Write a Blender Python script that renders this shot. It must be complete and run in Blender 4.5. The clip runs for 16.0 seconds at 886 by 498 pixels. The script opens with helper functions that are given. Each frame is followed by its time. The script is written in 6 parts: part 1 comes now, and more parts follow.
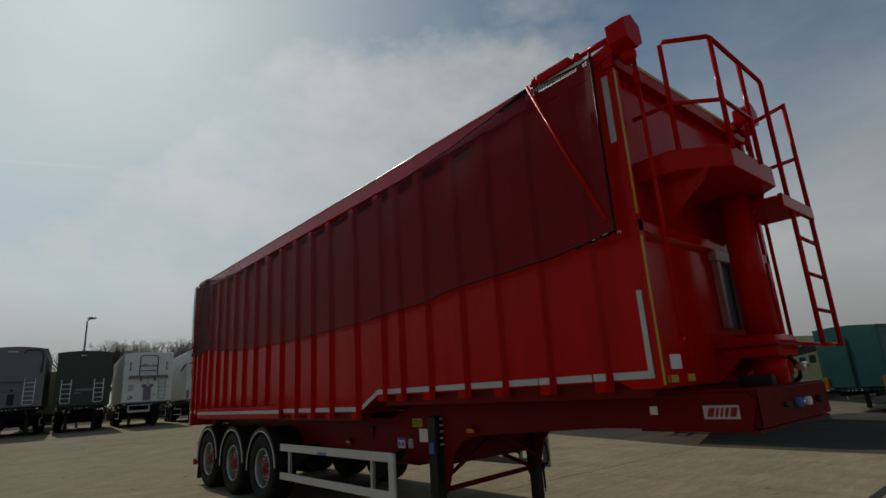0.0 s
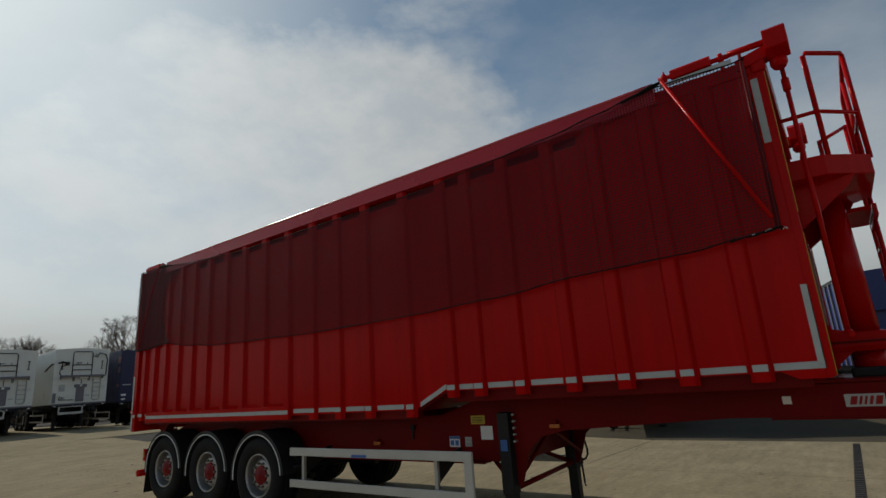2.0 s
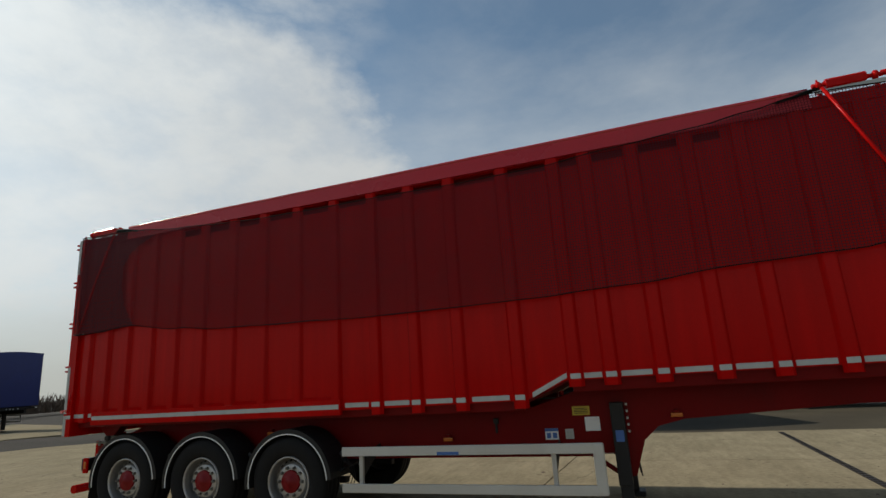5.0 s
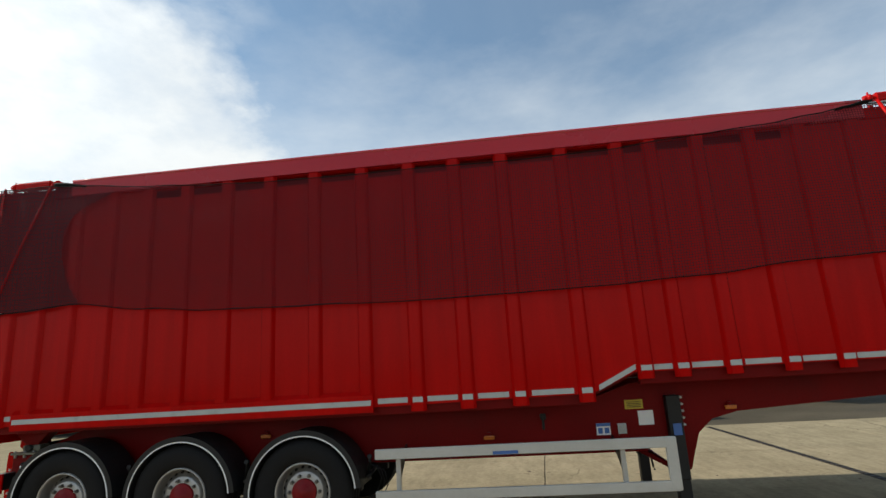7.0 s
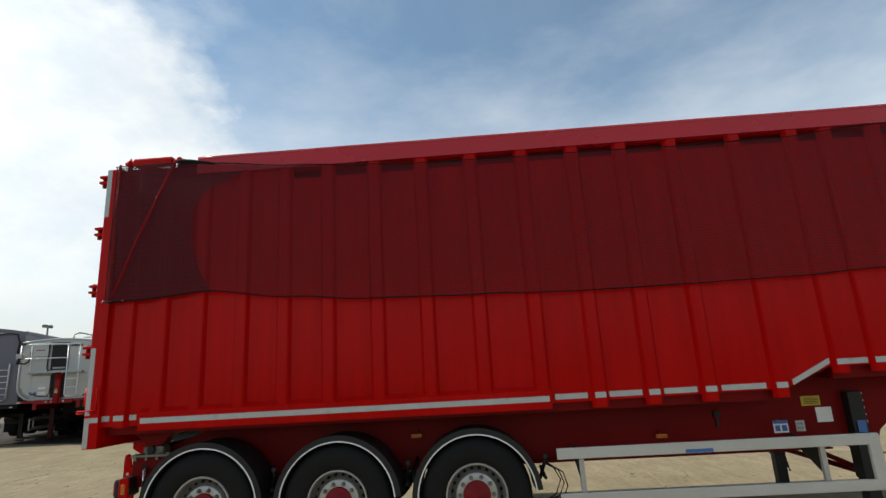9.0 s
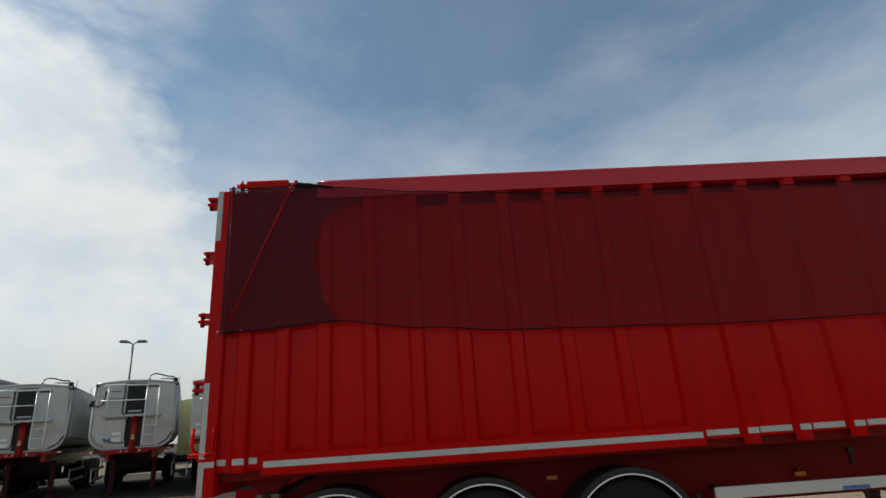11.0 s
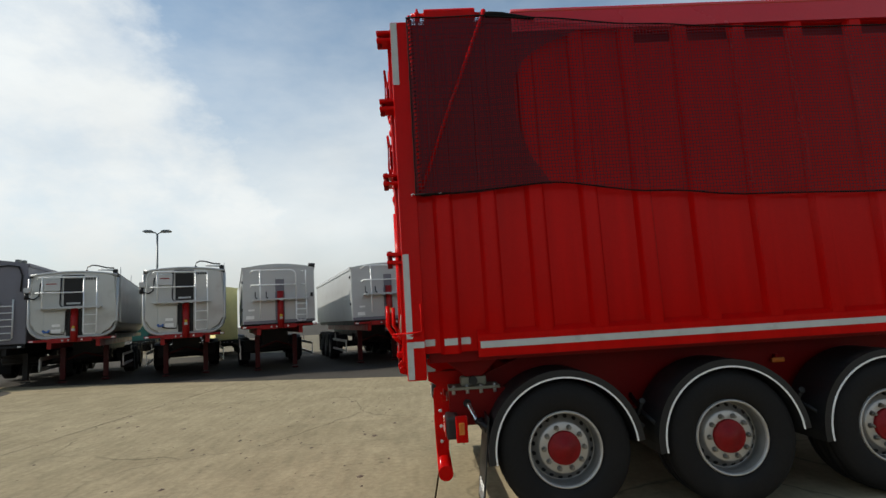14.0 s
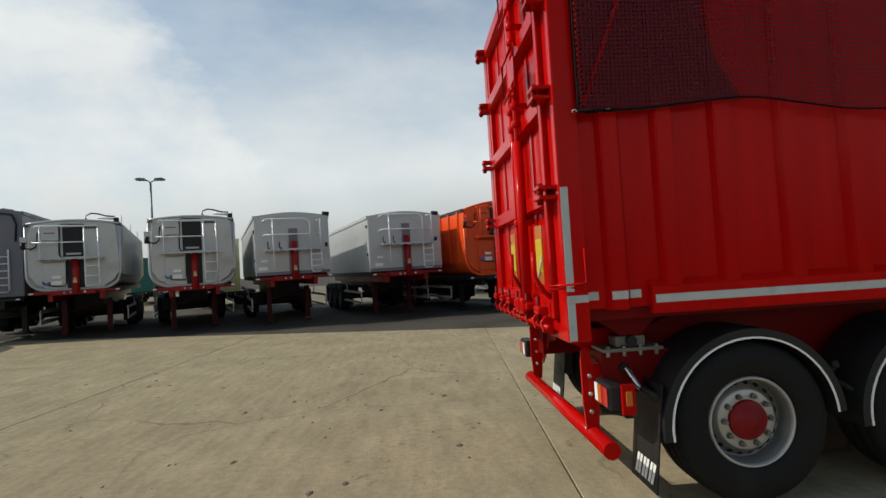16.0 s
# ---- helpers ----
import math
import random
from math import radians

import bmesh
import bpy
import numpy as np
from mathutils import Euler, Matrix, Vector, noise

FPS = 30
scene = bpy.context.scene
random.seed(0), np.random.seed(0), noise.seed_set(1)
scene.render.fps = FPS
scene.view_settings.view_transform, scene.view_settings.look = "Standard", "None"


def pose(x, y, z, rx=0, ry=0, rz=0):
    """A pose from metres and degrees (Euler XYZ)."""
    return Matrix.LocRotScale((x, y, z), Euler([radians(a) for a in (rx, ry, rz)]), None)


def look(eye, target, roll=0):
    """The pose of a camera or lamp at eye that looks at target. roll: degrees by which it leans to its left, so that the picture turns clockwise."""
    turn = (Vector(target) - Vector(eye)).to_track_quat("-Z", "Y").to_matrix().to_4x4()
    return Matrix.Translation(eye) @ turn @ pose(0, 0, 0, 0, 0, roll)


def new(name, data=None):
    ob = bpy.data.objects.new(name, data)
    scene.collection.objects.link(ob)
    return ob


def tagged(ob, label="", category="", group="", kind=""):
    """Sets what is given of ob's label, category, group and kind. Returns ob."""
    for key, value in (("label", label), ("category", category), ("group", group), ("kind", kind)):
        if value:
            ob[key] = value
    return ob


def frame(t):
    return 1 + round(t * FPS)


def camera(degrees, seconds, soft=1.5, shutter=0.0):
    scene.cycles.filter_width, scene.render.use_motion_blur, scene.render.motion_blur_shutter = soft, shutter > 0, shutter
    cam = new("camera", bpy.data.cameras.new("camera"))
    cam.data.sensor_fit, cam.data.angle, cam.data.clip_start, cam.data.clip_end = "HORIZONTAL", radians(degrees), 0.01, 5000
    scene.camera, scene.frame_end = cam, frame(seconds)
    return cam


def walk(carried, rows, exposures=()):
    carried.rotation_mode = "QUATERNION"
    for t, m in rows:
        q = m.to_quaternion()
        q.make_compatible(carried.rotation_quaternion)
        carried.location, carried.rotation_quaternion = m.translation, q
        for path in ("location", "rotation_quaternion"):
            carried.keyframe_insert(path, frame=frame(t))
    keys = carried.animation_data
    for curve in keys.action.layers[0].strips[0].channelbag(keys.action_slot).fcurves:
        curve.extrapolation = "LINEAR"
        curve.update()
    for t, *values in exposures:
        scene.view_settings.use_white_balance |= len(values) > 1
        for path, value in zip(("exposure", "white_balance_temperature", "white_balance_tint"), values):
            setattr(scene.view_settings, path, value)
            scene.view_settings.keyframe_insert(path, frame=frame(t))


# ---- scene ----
cam = camera(79.8, 16.0)
METRES, EYE, TILT, LEAN, TURN = 14.3, 1.51, -0.78, 0.91, -40.7
ROWS = [
    (0.0, 0.0, 0.0, 0.0, 0.73, 15.49, 2.63),
    (0.5, -0.035, 0.0076, 0.0004, -3.21, 15.44, 2.78),
    (1.0, -0.072, 0.0156, 0.001, -6.58, 15.32, 2.98),
    (1.5, -0.1079, 0.0237, 0.0012, -9.61, 15.29, 3.04),
    (2.0, -0.143, 0.035, 0.0022, -12.28, 15.1, 3.12),
    (2.5, -0.1787, 0.0425, 0.0029, -14.95, 14.97, 3.22),
    (3.0, -0.2101, 0.0571, 0.0023, -16.48, 15.01, 3.2),
    (3.5, -0.2411, 0.0719, 0.0027, -18.35, 14.98, 3.21),
    (4.0, -0.2696, 0.0883, 0.0034, -21.51, 14.88, 3.17),
    (4.5, -0.2929, 0.1112, 0.0033, -24.97, 14.71, 3.15),
    (7.0, -0.3956, 0.2475, 0.003, -42.65, 14.13, 3.2),
    (7.5, -0.4184, 0.2759, 0.0022, -43.68, 14.24, 3.18),
    (8.0, -0.4399, 0.3052, 0.0013, -44.56, 14.29, 3.19),
    (8.5, -0.4584, 0.3348, 0.0023, -45.26, 14.4, 3.24),
    (11.0, -0.5507, 0.4657, 0.0006, -50.86, 19.57, 3.6),
    (11.5, -0.5634, 0.4893, 0.0014, -51.01, 23.07, 3.78),
    (12.0, -0.5716, 0.5124, 0.0008, -51.06, 23.38, 3.76),
    (12.5, -0.5743, 0.5364, 0.0014, -51.09, 21.2, 3.68),
    (13.0, -0.5802, 0.5588, 0.0008, -51.13, 17.13, 3.65),
    (13.5, -0.5835, 0.5812, 0.0005, -51.08, 12.77, 3.53),
    (14.0, -0.5848, 0.6055, 0.0031, -51.2, 8.23, 3.52),
    (14.5, -0.5881, 0.6323, 0.0029, -51.18, 4.33, 3.48),
    (15.0, -0.5877, 0.6571, 0.0043, -51.51, 3.01, 3.46),
    (15.5, -0.586, 0.6774, 0.0068, -51.65, 2.99, 3.46),
    (16.0, -0.5882, 0.7014, 0.007, -52.6, 2.97, 3.56),
]
walk(cam, [(t, pose(0, 0, EYE, TILT, LEAN, TURN) @ pose(METRES * x, METRES * y, METRES * z, 90 + pitch, roll, yaw)) for t, x, y, z, yaw, pitch, roll in ROWS],
     [(0.0, -1.28), (1.5, -1.05), (3.0, -0.92), (4.5, -0.76), (7.0, 0.06), (8.5, 0.10), (11.0, -0.25), (12.0, -0.5), (12.5, -0.50), (13.5, -0.1), (14.5, -0.05), (16.0, -0.19)])

# ---- world, sun ----
SUN_AZ, SUN_EL = 1.0, 41.5            # degrees clockwise from +y, and above the horizon


def compass(az, el):
    a, e = radians(az), radians(el)
    return Vector((math.sin(a) * math.cos(e), math.cos(a) * math.cos(e), math.sin(e)))


sun = new("sun", bpy.data.lights.new("sun", "SUN"))
sun.data.energy, sun.data.angle, sun.data.color = 4.1, radians(0.6), (1.0, 0.94, 0.84)
sun.matrix_basis = look(compass(SUN_AZ, SUN_EL) * 50, (0, 0, 0))
tagged(sun, kind="structure")

world = bpy.data.worlds.new("sky")
scene.world = world
world.use_nodes = True
W = world.node_tree
W.nodes.clear()


def wmath(op, a, b=0.0, c=0.0):
    n = W.nodes.new("ShaderNodeMath")
    n.operation = op
    for i, v in enumerate((a, b, c)):
        if isinstance(v, (int, float)):
            n.inputs[i].default_value = v
        else:
            W.links.new(v, n.inputs[i])
    return n.outputs[0]


def wramp(v, lo, hi):
    n = W.nodes.new("ShaderNodeMapRange")
    n.interpolation_type = "SMOOTHSTEP"
    n.inputs[1].default_value, n.inputs[2].default_value = lo, hi
    W.links.new(v, n.inputs[0])
    return n.outputs[0]


def wdot(vec, d):
    n = W.nodes.new("ShaderNodeVectorMath")
    n.operation = "DOT_PRODUCT"
    W.links.new(vec, n.inputs[0])
    n.inputs[1].default_value = d
    return n.outputs["Value"]


def wnoise(vec, scale, detail, rough=0.55, stretch=(1, 1, 1), turn=(0, 0, 0)):
    m = W.nodes.new("ShaderNodeMapping")
    m.inputs["Scale"].default_value = stretch
    m.inputs["Rotation"].default_value = [radians(a) for a in turn]
    W.links.new(vec, m.inputs[0])
    n = W.nodes.new("ShaderNodeTexNoise")
    n.inputs["Scale"].default_value, n.inputs["Detail"].default_value = scale, detail
    n.inputs["Roughness"].default_value = rough
    W.links.new(m.outputs[0], n.inputs["Vector"])
    return n.outputs[0]


def wmix(f, a, b):
    n = W.nodes.new("ShaderNodeMix")
    n.data_type = "RGBA"
    W.links.new(f, n.inputs[0])
    for s, v in ((6, a), (7, b)):
        if isinstance(v, tuple):
            n.inputs[s].default_value = (*v, 1)
        else:
            W.links.new(v, n.inputs[s])
    return n.outputs[2]


TRAIL = compass(-1, 20.8).cross(compass(9, 21.8)).normalized()      # the plane of the vapour trail
tex = W.nodes.new("ShaderNodeTexCoord")
ray = tex.outputs["Generated"]
sky = W.nodes.new("ShaderNodeTexSky")
sky.sky_type, sky.sun_disc = "NISHITA", False
sky.sun_elevation, sky.sun_rotation = radians(SUN_EL), radians(SUN_AZ)
sky.air_density, sky.dust_density, sky.ozone_density = 1.0, 0.9, 1.0
gain = W.nodes.new("ShaderNodeVectorMath")
gain.operation = "MULTIPLY"
gain.inputs[1].default_value = (0.100, 0.130, 0.132)
W.links.new(sky.outputs[0], gain.inputs[0])

# a bank of bright cloud low in the north-east, thin streaks aloft, broken haze along the horizon, one short vapour trail
up = wdot(ray, (0, 0, 1))
flat = W.nodes.new("ShaderNodeVectorMath")
flat.operation = "SCALE"
W.links.new(ray, flat.inputs[0])
W.links.new(wmath("DIVIDE", 1.0, wmath("ADD", wmath("MAXIMUM", up, 0.0), 0.22)), flat.inputs[3])
deck = flat.outputs[0]
edges = []
for p, q, inner in (((14, 35.5), (56, 36.5), (35, 15)), ((60.5, 34), (76, 19), (30, 20)), ((15, 34), (-1, 17), (25, 18))):
    n = compass(*p).cross(compass(*q)).normalized()
    edges.append(wdot(ray, n if n.dot(compass(*inner)) > 0 else -n))
body = wnoise(ray, 2.6, 9, 0.60, (1, 1, 1.5), (0, 0, 30))
fine = wnoise(ray, 8.0, 8, 0.62, (1, 1, 1.8), (10, 0, 0))
rough = wmath("ADD", wmath("MULTIPLY_ADD", body, 0.26, -0.13), wmath("MULTIPLY_ADD", fine, 0.16, -0.08))
mass = wmath("ADD", wmath("MINIMUM", edges[0], wmath("MINIMUM", edges[1], edges[2])), rough)
thick = wnoise(ray, 5.5, 9, 0.62, (1, 1, 1.7), (0, 25, 10))
cloud = wmath("MULTIPLY", wramp(mass, -0.05, 0.11), wmath("MULTIPLY_ADD", wramp(thick, 0.30, 0.66), 0.26, 0.70))
streak = wmath("MULTIPLY", wramp(wnoise(deck, 1.5, 8, 0.55, (0.42, 0.95, 1.0), (0, 0, 8)), 0.46, 0.84), 0.11)
tuft = wmath("MULTIPLY", wramp(wnoise(deck, 2.1, 9, 0.62, (0.8, 1.0, 1.0), (0, 0, 40)), 0.50, 0.86), 0.20)
wisp = wnoise(ray, 3.0, 7, 0.58, (1, 1, 2.4), (0, 15, 0))
haze = wmath("MULTIPLY", wmath("SUBTRACT", 1.0, wramp(wmath("ADD", up, wmath("MULTIPLY", wisp, -0.42)), -0.20, 0.48)), 0.95)
trail = wmath("MULTIPLY", wmath("SUBTRACT", 1.0, wramp(wmath("ABSOLUTE", wdot(ray, TRAIL)), 0.001, 0.0065)), wramp(wdot(ray, compass(0.5, 21.0)), 0.9900, 0.9960))
sunward = wmath("POWER", wmath("MAXIMUM", wmath("MULTIPLY_ADD", wdot(ray, compass(6, 33)), 2.5, -1.5), 0.0), 2.5)
veil = wmath("MAXIMUM", wmath("MULTIPLY", sunward, 0.72), wmath("MULTIPLY", wramp(wdot(ray, compass(34, 38)), 0.86, 0.99), wmath("MULTIPLY", wramp(wisp, 0.38, 0.66), 0.62)))
cover = wmath("MAXIMUM", wmath("MAXIMUM", wmath("MAXIMUM", cloud, veil), wmath("MULTIPLY", trail, 0.75)), wmath("MAXIMUM", wmath("ADD", wmath("MAXIMUM", streak, tuft), 0.07), haze))
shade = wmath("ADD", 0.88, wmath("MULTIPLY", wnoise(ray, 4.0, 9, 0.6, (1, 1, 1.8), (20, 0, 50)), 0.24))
white = wmix(sunward, (0.91, 0.94, 0.93), (1.42, 1.51, 1.52))
away = wramp(wdot(ray, compass(SUN_AZ, 0)), -0.65, 0.95)      # the haze is brighter towards the sun
low = wmix(wramp(up, 0.0, 0.20), wmix(away, (0.33, 0.35, 0.35), (0.68, 0.70, 0.66)), white)
tint = W.nodes.new("ShaderNodeVectorMath")
tint.operation = "SCALE"
W.links.new(low, tint.inputs[0])
W.links.new(shade, tint.inputs[3])
out = wmix(cover, gain.outputs[0], tint.outputs[0])
bg = W.nodes.new("ShaderNodeBackground")
W.links.new(out, bg.inputs[0])
bg.inputs[1].default_value = 1.0
W.links.new(bg.outputs[0], W.nodes.new("ShaderNodeOutputWorld").inputs[0])

# ---- materials ----


def material(name, colour, rough=0.5, metal=0.0, vary=0.12, scale=3.0, fine=40.0, bump=0.0, bump_scale=60.0, coat=0.0, stain=None, stain_at=(0.55, 0.75), stain_scale=1.2, rough_vary=0.1, per_object=0.0, spec=0.5, spots=None, streak=0.0, speckle=0.0, cracks=None):
    """Paint-like surface: base colour varied at two scales, optional stains, relief and gloss variation."""
    m = bpy.data.materials.new(name)
    m.use_nodes = True
    N, L = m.node_tree.nodes, m.node_tree.links
    b = N["Principled BSDF"]
    b.inputs["Metallic"].default_value = metal
    b.inputs["Coat Weight"].default_value = coat
    b.inputs["Coat Roughness"].default_value = 0.12
    b.inputs["Specular IOR Level"].default_value = spec
    tc = N.new("ShaderNodeTexCoord")

    def noise_of(s, d=6):
        n = N.new("ShaderNodeTexNoise")
        n.inputs["Scale"].default_value, n.inputs["Detail"].default_value = s, d
        L.new(tc.outputs["Object"], n.inputs["Vector"])
        return n.outputs[0]

    big, small = noise_of(scale), noise_of(fine, 4)
    add = N.new("ShaderNodeMath")
    add.operation = "MULTIPLY_ADD"
    L.new(small, add.inputs[0])
    add.inputs[1].default_value = 0.5
    L.new(big, add.inputs[2])
    span = N.new("ShaderNodeMapRange")
    span.inputs[1].default_value, span.inputs[2].default_value = 0.45, 1.05
    span.inputs[3].default_value, span.inputs[4].default_value = 1 - vary, 1 + vary
    L.new(add.outputs[0], span.inputs[0])
    tone = span.outputs[0]
    if streak:
        # vertical streaks put into the tone, for soft reflections down the sheet
        mp = N.new("ShaderNodeMapping")
        mp.inputs["Scale"].default_value = (9.0, 9.0, 0.7)
        L.new(tc.outputs["Object"], mp.inputs[0])
        run = N.new("ShaderNodeTexNoise")
        run.inputs["Scale"].default_value, run.inputs["Detail"].default_value = 1.0, 6
        L.new(mp.outputs[0], run.inputs["Vector"])
        rs = N.new("ShaderNodeMapRange")
        rs.inputs[1].default_value, rs.inputs[2].default_value = 0.3, 0.7
        rs.inputs[3].default_value, rs.inputs[4].default_value = 1 - streak, 1 + streak
        L.new(run.outputs[0], rs.inputs[0])
        by = N.new("ShaderNodeMath")
        by.operation = "MULTIPLY"
        L.new(tone, by.inputs[0])
        L.new(rs.outputs[0], by.inputs[1])
        tone = by.outputs[0]
    if per_object:
        info = N.new("ShaderNodeObjectInfo")
        pm = N.new("ShaderNodeMapRange")
        pm.inputs[3].default_value, pm.inputs[4].default_value = 1 - per_object, 1 + per_object
        L.new(info.outputs["Random"], pm.inputs[0])
        mul = N.new("ShaderNodeMath")
        mul.operation = "MULTIPLY"
        L.new(tone, mul.inputs[0])
        L.new(pm.outputs[0], mul.inputs[1])
        tone = mul.outputs[0]
    sc = N.new("ShaderNodeVectorMath")
    sc.operation = "SCALE"
    sc.inputs[0].default_value = colour
    L.new(tone, sc.inputs[3])
    result = sc.outputs[0]
    if stain:
        sr = N.new("ShaderNodeMapRange")
        sr.inputs[1].default_value, sr.inputs[2].default_value = stain_at
        L.new(noise_of(stain_scale, 10), sr.inputs[0])
        mx = N.new("ShaderNodeMix")
        mx.data_type = "RGBA"
        L.new(sr.outputs[0], mx.inputs[0])
        L.new(result, mx.inputs[6])
        mx.inputs[7].default_value = (*stain, 1)
        result = mx.outputs[2]
    if spots:
        # small dark scuffs and drips, gathered in loose groups
        scuff, gather = noise_of(spots[1], 3), noise_of(spots[1] * 0.12, 3)
        both = N.new("ShaderNodeMath")
        both.operation = "MULTIPLY_ADD"
        L.new(gather, both.inputs[0])
        both.inputs[1].default_value = 0.6
        L.new(scuff, both.inputs[2])
        sr = N.new("ShaderNodeMapRange")
        sr.inputs[1].default_value, sr.inputs[2].default_value = spots[2], spots[3]
        sr.inputs[4].default_value = 0.75
        L.new(both.outputs[0], sr.inputs[0])
        mx = N.new("ShaderNodeMix")
        mx.data_type = "RGBA"
        L.new(sr.outputs[0], mx.inputs[0])
        L.new(result, mx.inputs[6])
        mx.inputs[7].default_value = (*spots[0], 1)
        result = mx.outputs[2]
    if speckle:
        # pale and dark grit in the surface, and broom marks drawn out along the bay
        mp = N.new("ShaderNodeMapping")
        mp.inputs["Scale"].default_value = (1.6, 7.0, 1.0)
        mp.inputs["Rotation"].default_value = (0, 0, radians(4))
        L.new(tc.outputs["Object"], mp.inputs[0])
        broom = N.new("ShaderNodeTexNoise")
        broom.inputs["Scale"].default_value, broom.inputs["Detail"].default_value = 1.0, 5
        L.new(mp.outputs[0], broom.inputs["Vector"])
        both = N.new("ShaderNodeMath")
        both.operation = "ADD"
        L.new(noise_of(14.0, 8), both.inputs[0])
        L.new(broom.outputs[0], both.inputs[1])
        sr = N.new("ShaderNodeMapRange")
        sr.inputs[1].default_value, sr.inputs[2].default_value = 0.70, 1.30
        sr.inputs[3].default_value, sr.inputs[4].default_value = 1 - speckle, 1 + speckle
        L.new(both.outputs[0], sr.inputs[0])
        by = N.new("ShaderNodeVectorMath")
        by.operation = "SCALE"
        L.new(result, by.inputs[0])
        L.new(sr.outputs[0], by.inputs[3])
        result = by.outputs[0]
    if cracks:
        warp = N.new("ShaderNodeVectorMath")
        warp.operation = "MULTIPLY_ADD"
        wn_ = N.new("ShaderNodeTexNoise")
        wn_.inputs["Scale"].default_value, wn_.inputs["Detail"].default_value = 1.6, 6
        L.new(tc.outputs["Object"], wn_.inputs["Vector"])
        L.new(wn_.outputs[1], warp.inputs[0])
        warp.inputs[1].default_value = (0.55, 0.55, 0.0)
        L.new(tc.outputs["Object"], warp.inputs[2])
        cell = N.new("ShaderNodeTexVoronoi")
        cell.feature = "DISTANCE_TO_EDGE"
        cell.inputs["Scale"].default_value = cracks[0]
        L.new(warp.outputs[0], cell.inputs["Vector"])
        line = N.new("ShaderNodeMapRange")
        line.inputs[1].default_value, line.inputs[2].default_value = 0.0, cracks[1]
        line.inputs[3].default_value, line.inputs[4].default_value = 0.6, 0.0
        L.new(cell.outputs["Distance"], line.inputs[0])
        where = N.new("ShaderNodeMapRange")
        where.inputs[1].default_value, where.inputs[2].default_value = 0.50, 0.60
        L.new(noise_of(0.35, 3), where.inputs[0])
        hit = N.new("ShaderNodeMath")
        hit.operation = "MULTIPLY"
        L.new(line.outputs[0], hit.inputs[0])
        L.new(where.outputs[0], hit.inputs[1])
        mx = N.new("ShaderNodeMix")
        mx.data_type = "RGBA"
        L.new(hit.outputs[0], mx.inputs[0])
        L.new(result, mx.inputs[6])
        mx.inputs[7].default_value = (0.07, 0.06, 0.042, 1)
        result = mx.outputs[2]
    L.new(result, b.inputs["Base Color"])
    rr = N.new("ShaderNodeMapRange")
    rr.inputs[1].default_value, rr.inputs[2].default_value = 0.3, 0.7
    rr.inputs[3].default_value, rr.inputs[4].default_value = max(0.02, rough - rough_vary), min(1, rough + rough_vary)
    L.new(big, rr.inputs[0])
    L.new(rr.outputs[0], b.inputs["Roughness"])
    if bump:
        bn = N.new("ShaderNodeBump")
        bn.inputs["Strength"].default_value, bn.inputs["Distance"].default_value = 1.0, bump
        L.new(noise_of(bump_scale, 5), bn.inputs["Height"])
        L.new(bn.outputs[0], b.inputs["Normal"])
    return m


RED = material("red_paint", (0.435, 0.0036, 0.0027), 0.17, vary=0.09, scale=0.9, bump=0.0030, bump_scale=1.5, rough_vary=0.10, spec=0.085, streak=0.10)
# same red as the body, darkened to stand for the shade under it
RED_DARK = material("shaded_red", (0.142, 0.0026, 0.0028), 0.42, vary=0.18, scale=1.6, stain=(0.085, 0.006, 0.006), stain_at=(0.6, 0.85), spec=0.10)
RED_SHEET = material("red_sheet", (0.46, 0.011, 0.020), 0.27, vary=0.08, scale=1.0, bump=0.004, bump_scale=1.6, spec=0.42)
ROLL = material("shiny_red_sheet", (0.42, 0.012, 0.018), 0.19, vary=0.08, scale=2.0, bump=0.003, bump_scale=7.0, spec=0.8)
TAPE = material("reflective_tape", (0.43, 0.45, 0.43), 0.35, vary=0.10, scale=9, fine=120)
YELLOW = material("yellow_tape", (0.50, 0.36, 0.02), 0.4, vary=0.15, scale=8)
ORANGE_LENS = material("amber_lens", (0.48, 0.13, 0.015), 0.25, vary=0.1)
RED_LENS = material("red_lens", (0.45, 0.02, 0.02), 0.15, vary=0.1, coat=0.5)
BLACK = material("black_plastic", (0.013, 0.013, 0.0135), 0.5, spec=0.3, vary=0.25, scale=5, stain=(0.04, 0.037, 0.033), stain_at=(0.6, 0.9))
RUBBER = material("tyre_rubber", (0.0095, 0.009, 0.009), 0.75, vary=0.3, scale=6, bump=0.002, bump_scale=40, stain=(0.022, 0.02, 0.018), stain_at=(0.55, 0.9), stain_scale=3, spec=0.2)
ALLOY = material("wheel_silver", (0.25, 0.245, 0.235), 0.42, metal=0.55, vary=0.10, scale=8, stain=(0.2, 0.17, 0.14), stain_at=(0.6, 0.9), stain_scale=5)
GALV = material("galvanised_steel", (0.42, 0.42, 0.40), 0.45, metal=0.5, vary=0.15, scale=14, fine=70)
LIP = material("bright_rim_steel", (0.42, 0.41, 0.39), 0.38, metal=0.5, vary=0.08, scale=9)
NUT = material("wheel_nut_steel", (0.20, 0.19, 0.17), 0.45, metal=0.6, vary=0.15, scale=20)
GUARD = material("white_aluminium", (0.50, 0.49, 0.45), 0.42, metal=0.15, vary=0.08, scale=3, stain=(0.40, 0.38, 0.34), stain_at=(0.6, 0.9))
WHITE = material("white_print", (0.75, 0.75, 0.73), 0.5, vary=0.06)
BLUE_PRINT = material("blue_print", (0.05, 0.13, 0.36), 0.45, vary=0.1)
ROPE = material("black_cord", (0.007, 0.0065, 0.006), 0.8, spec=0.1, vary=0.3, scale=30)
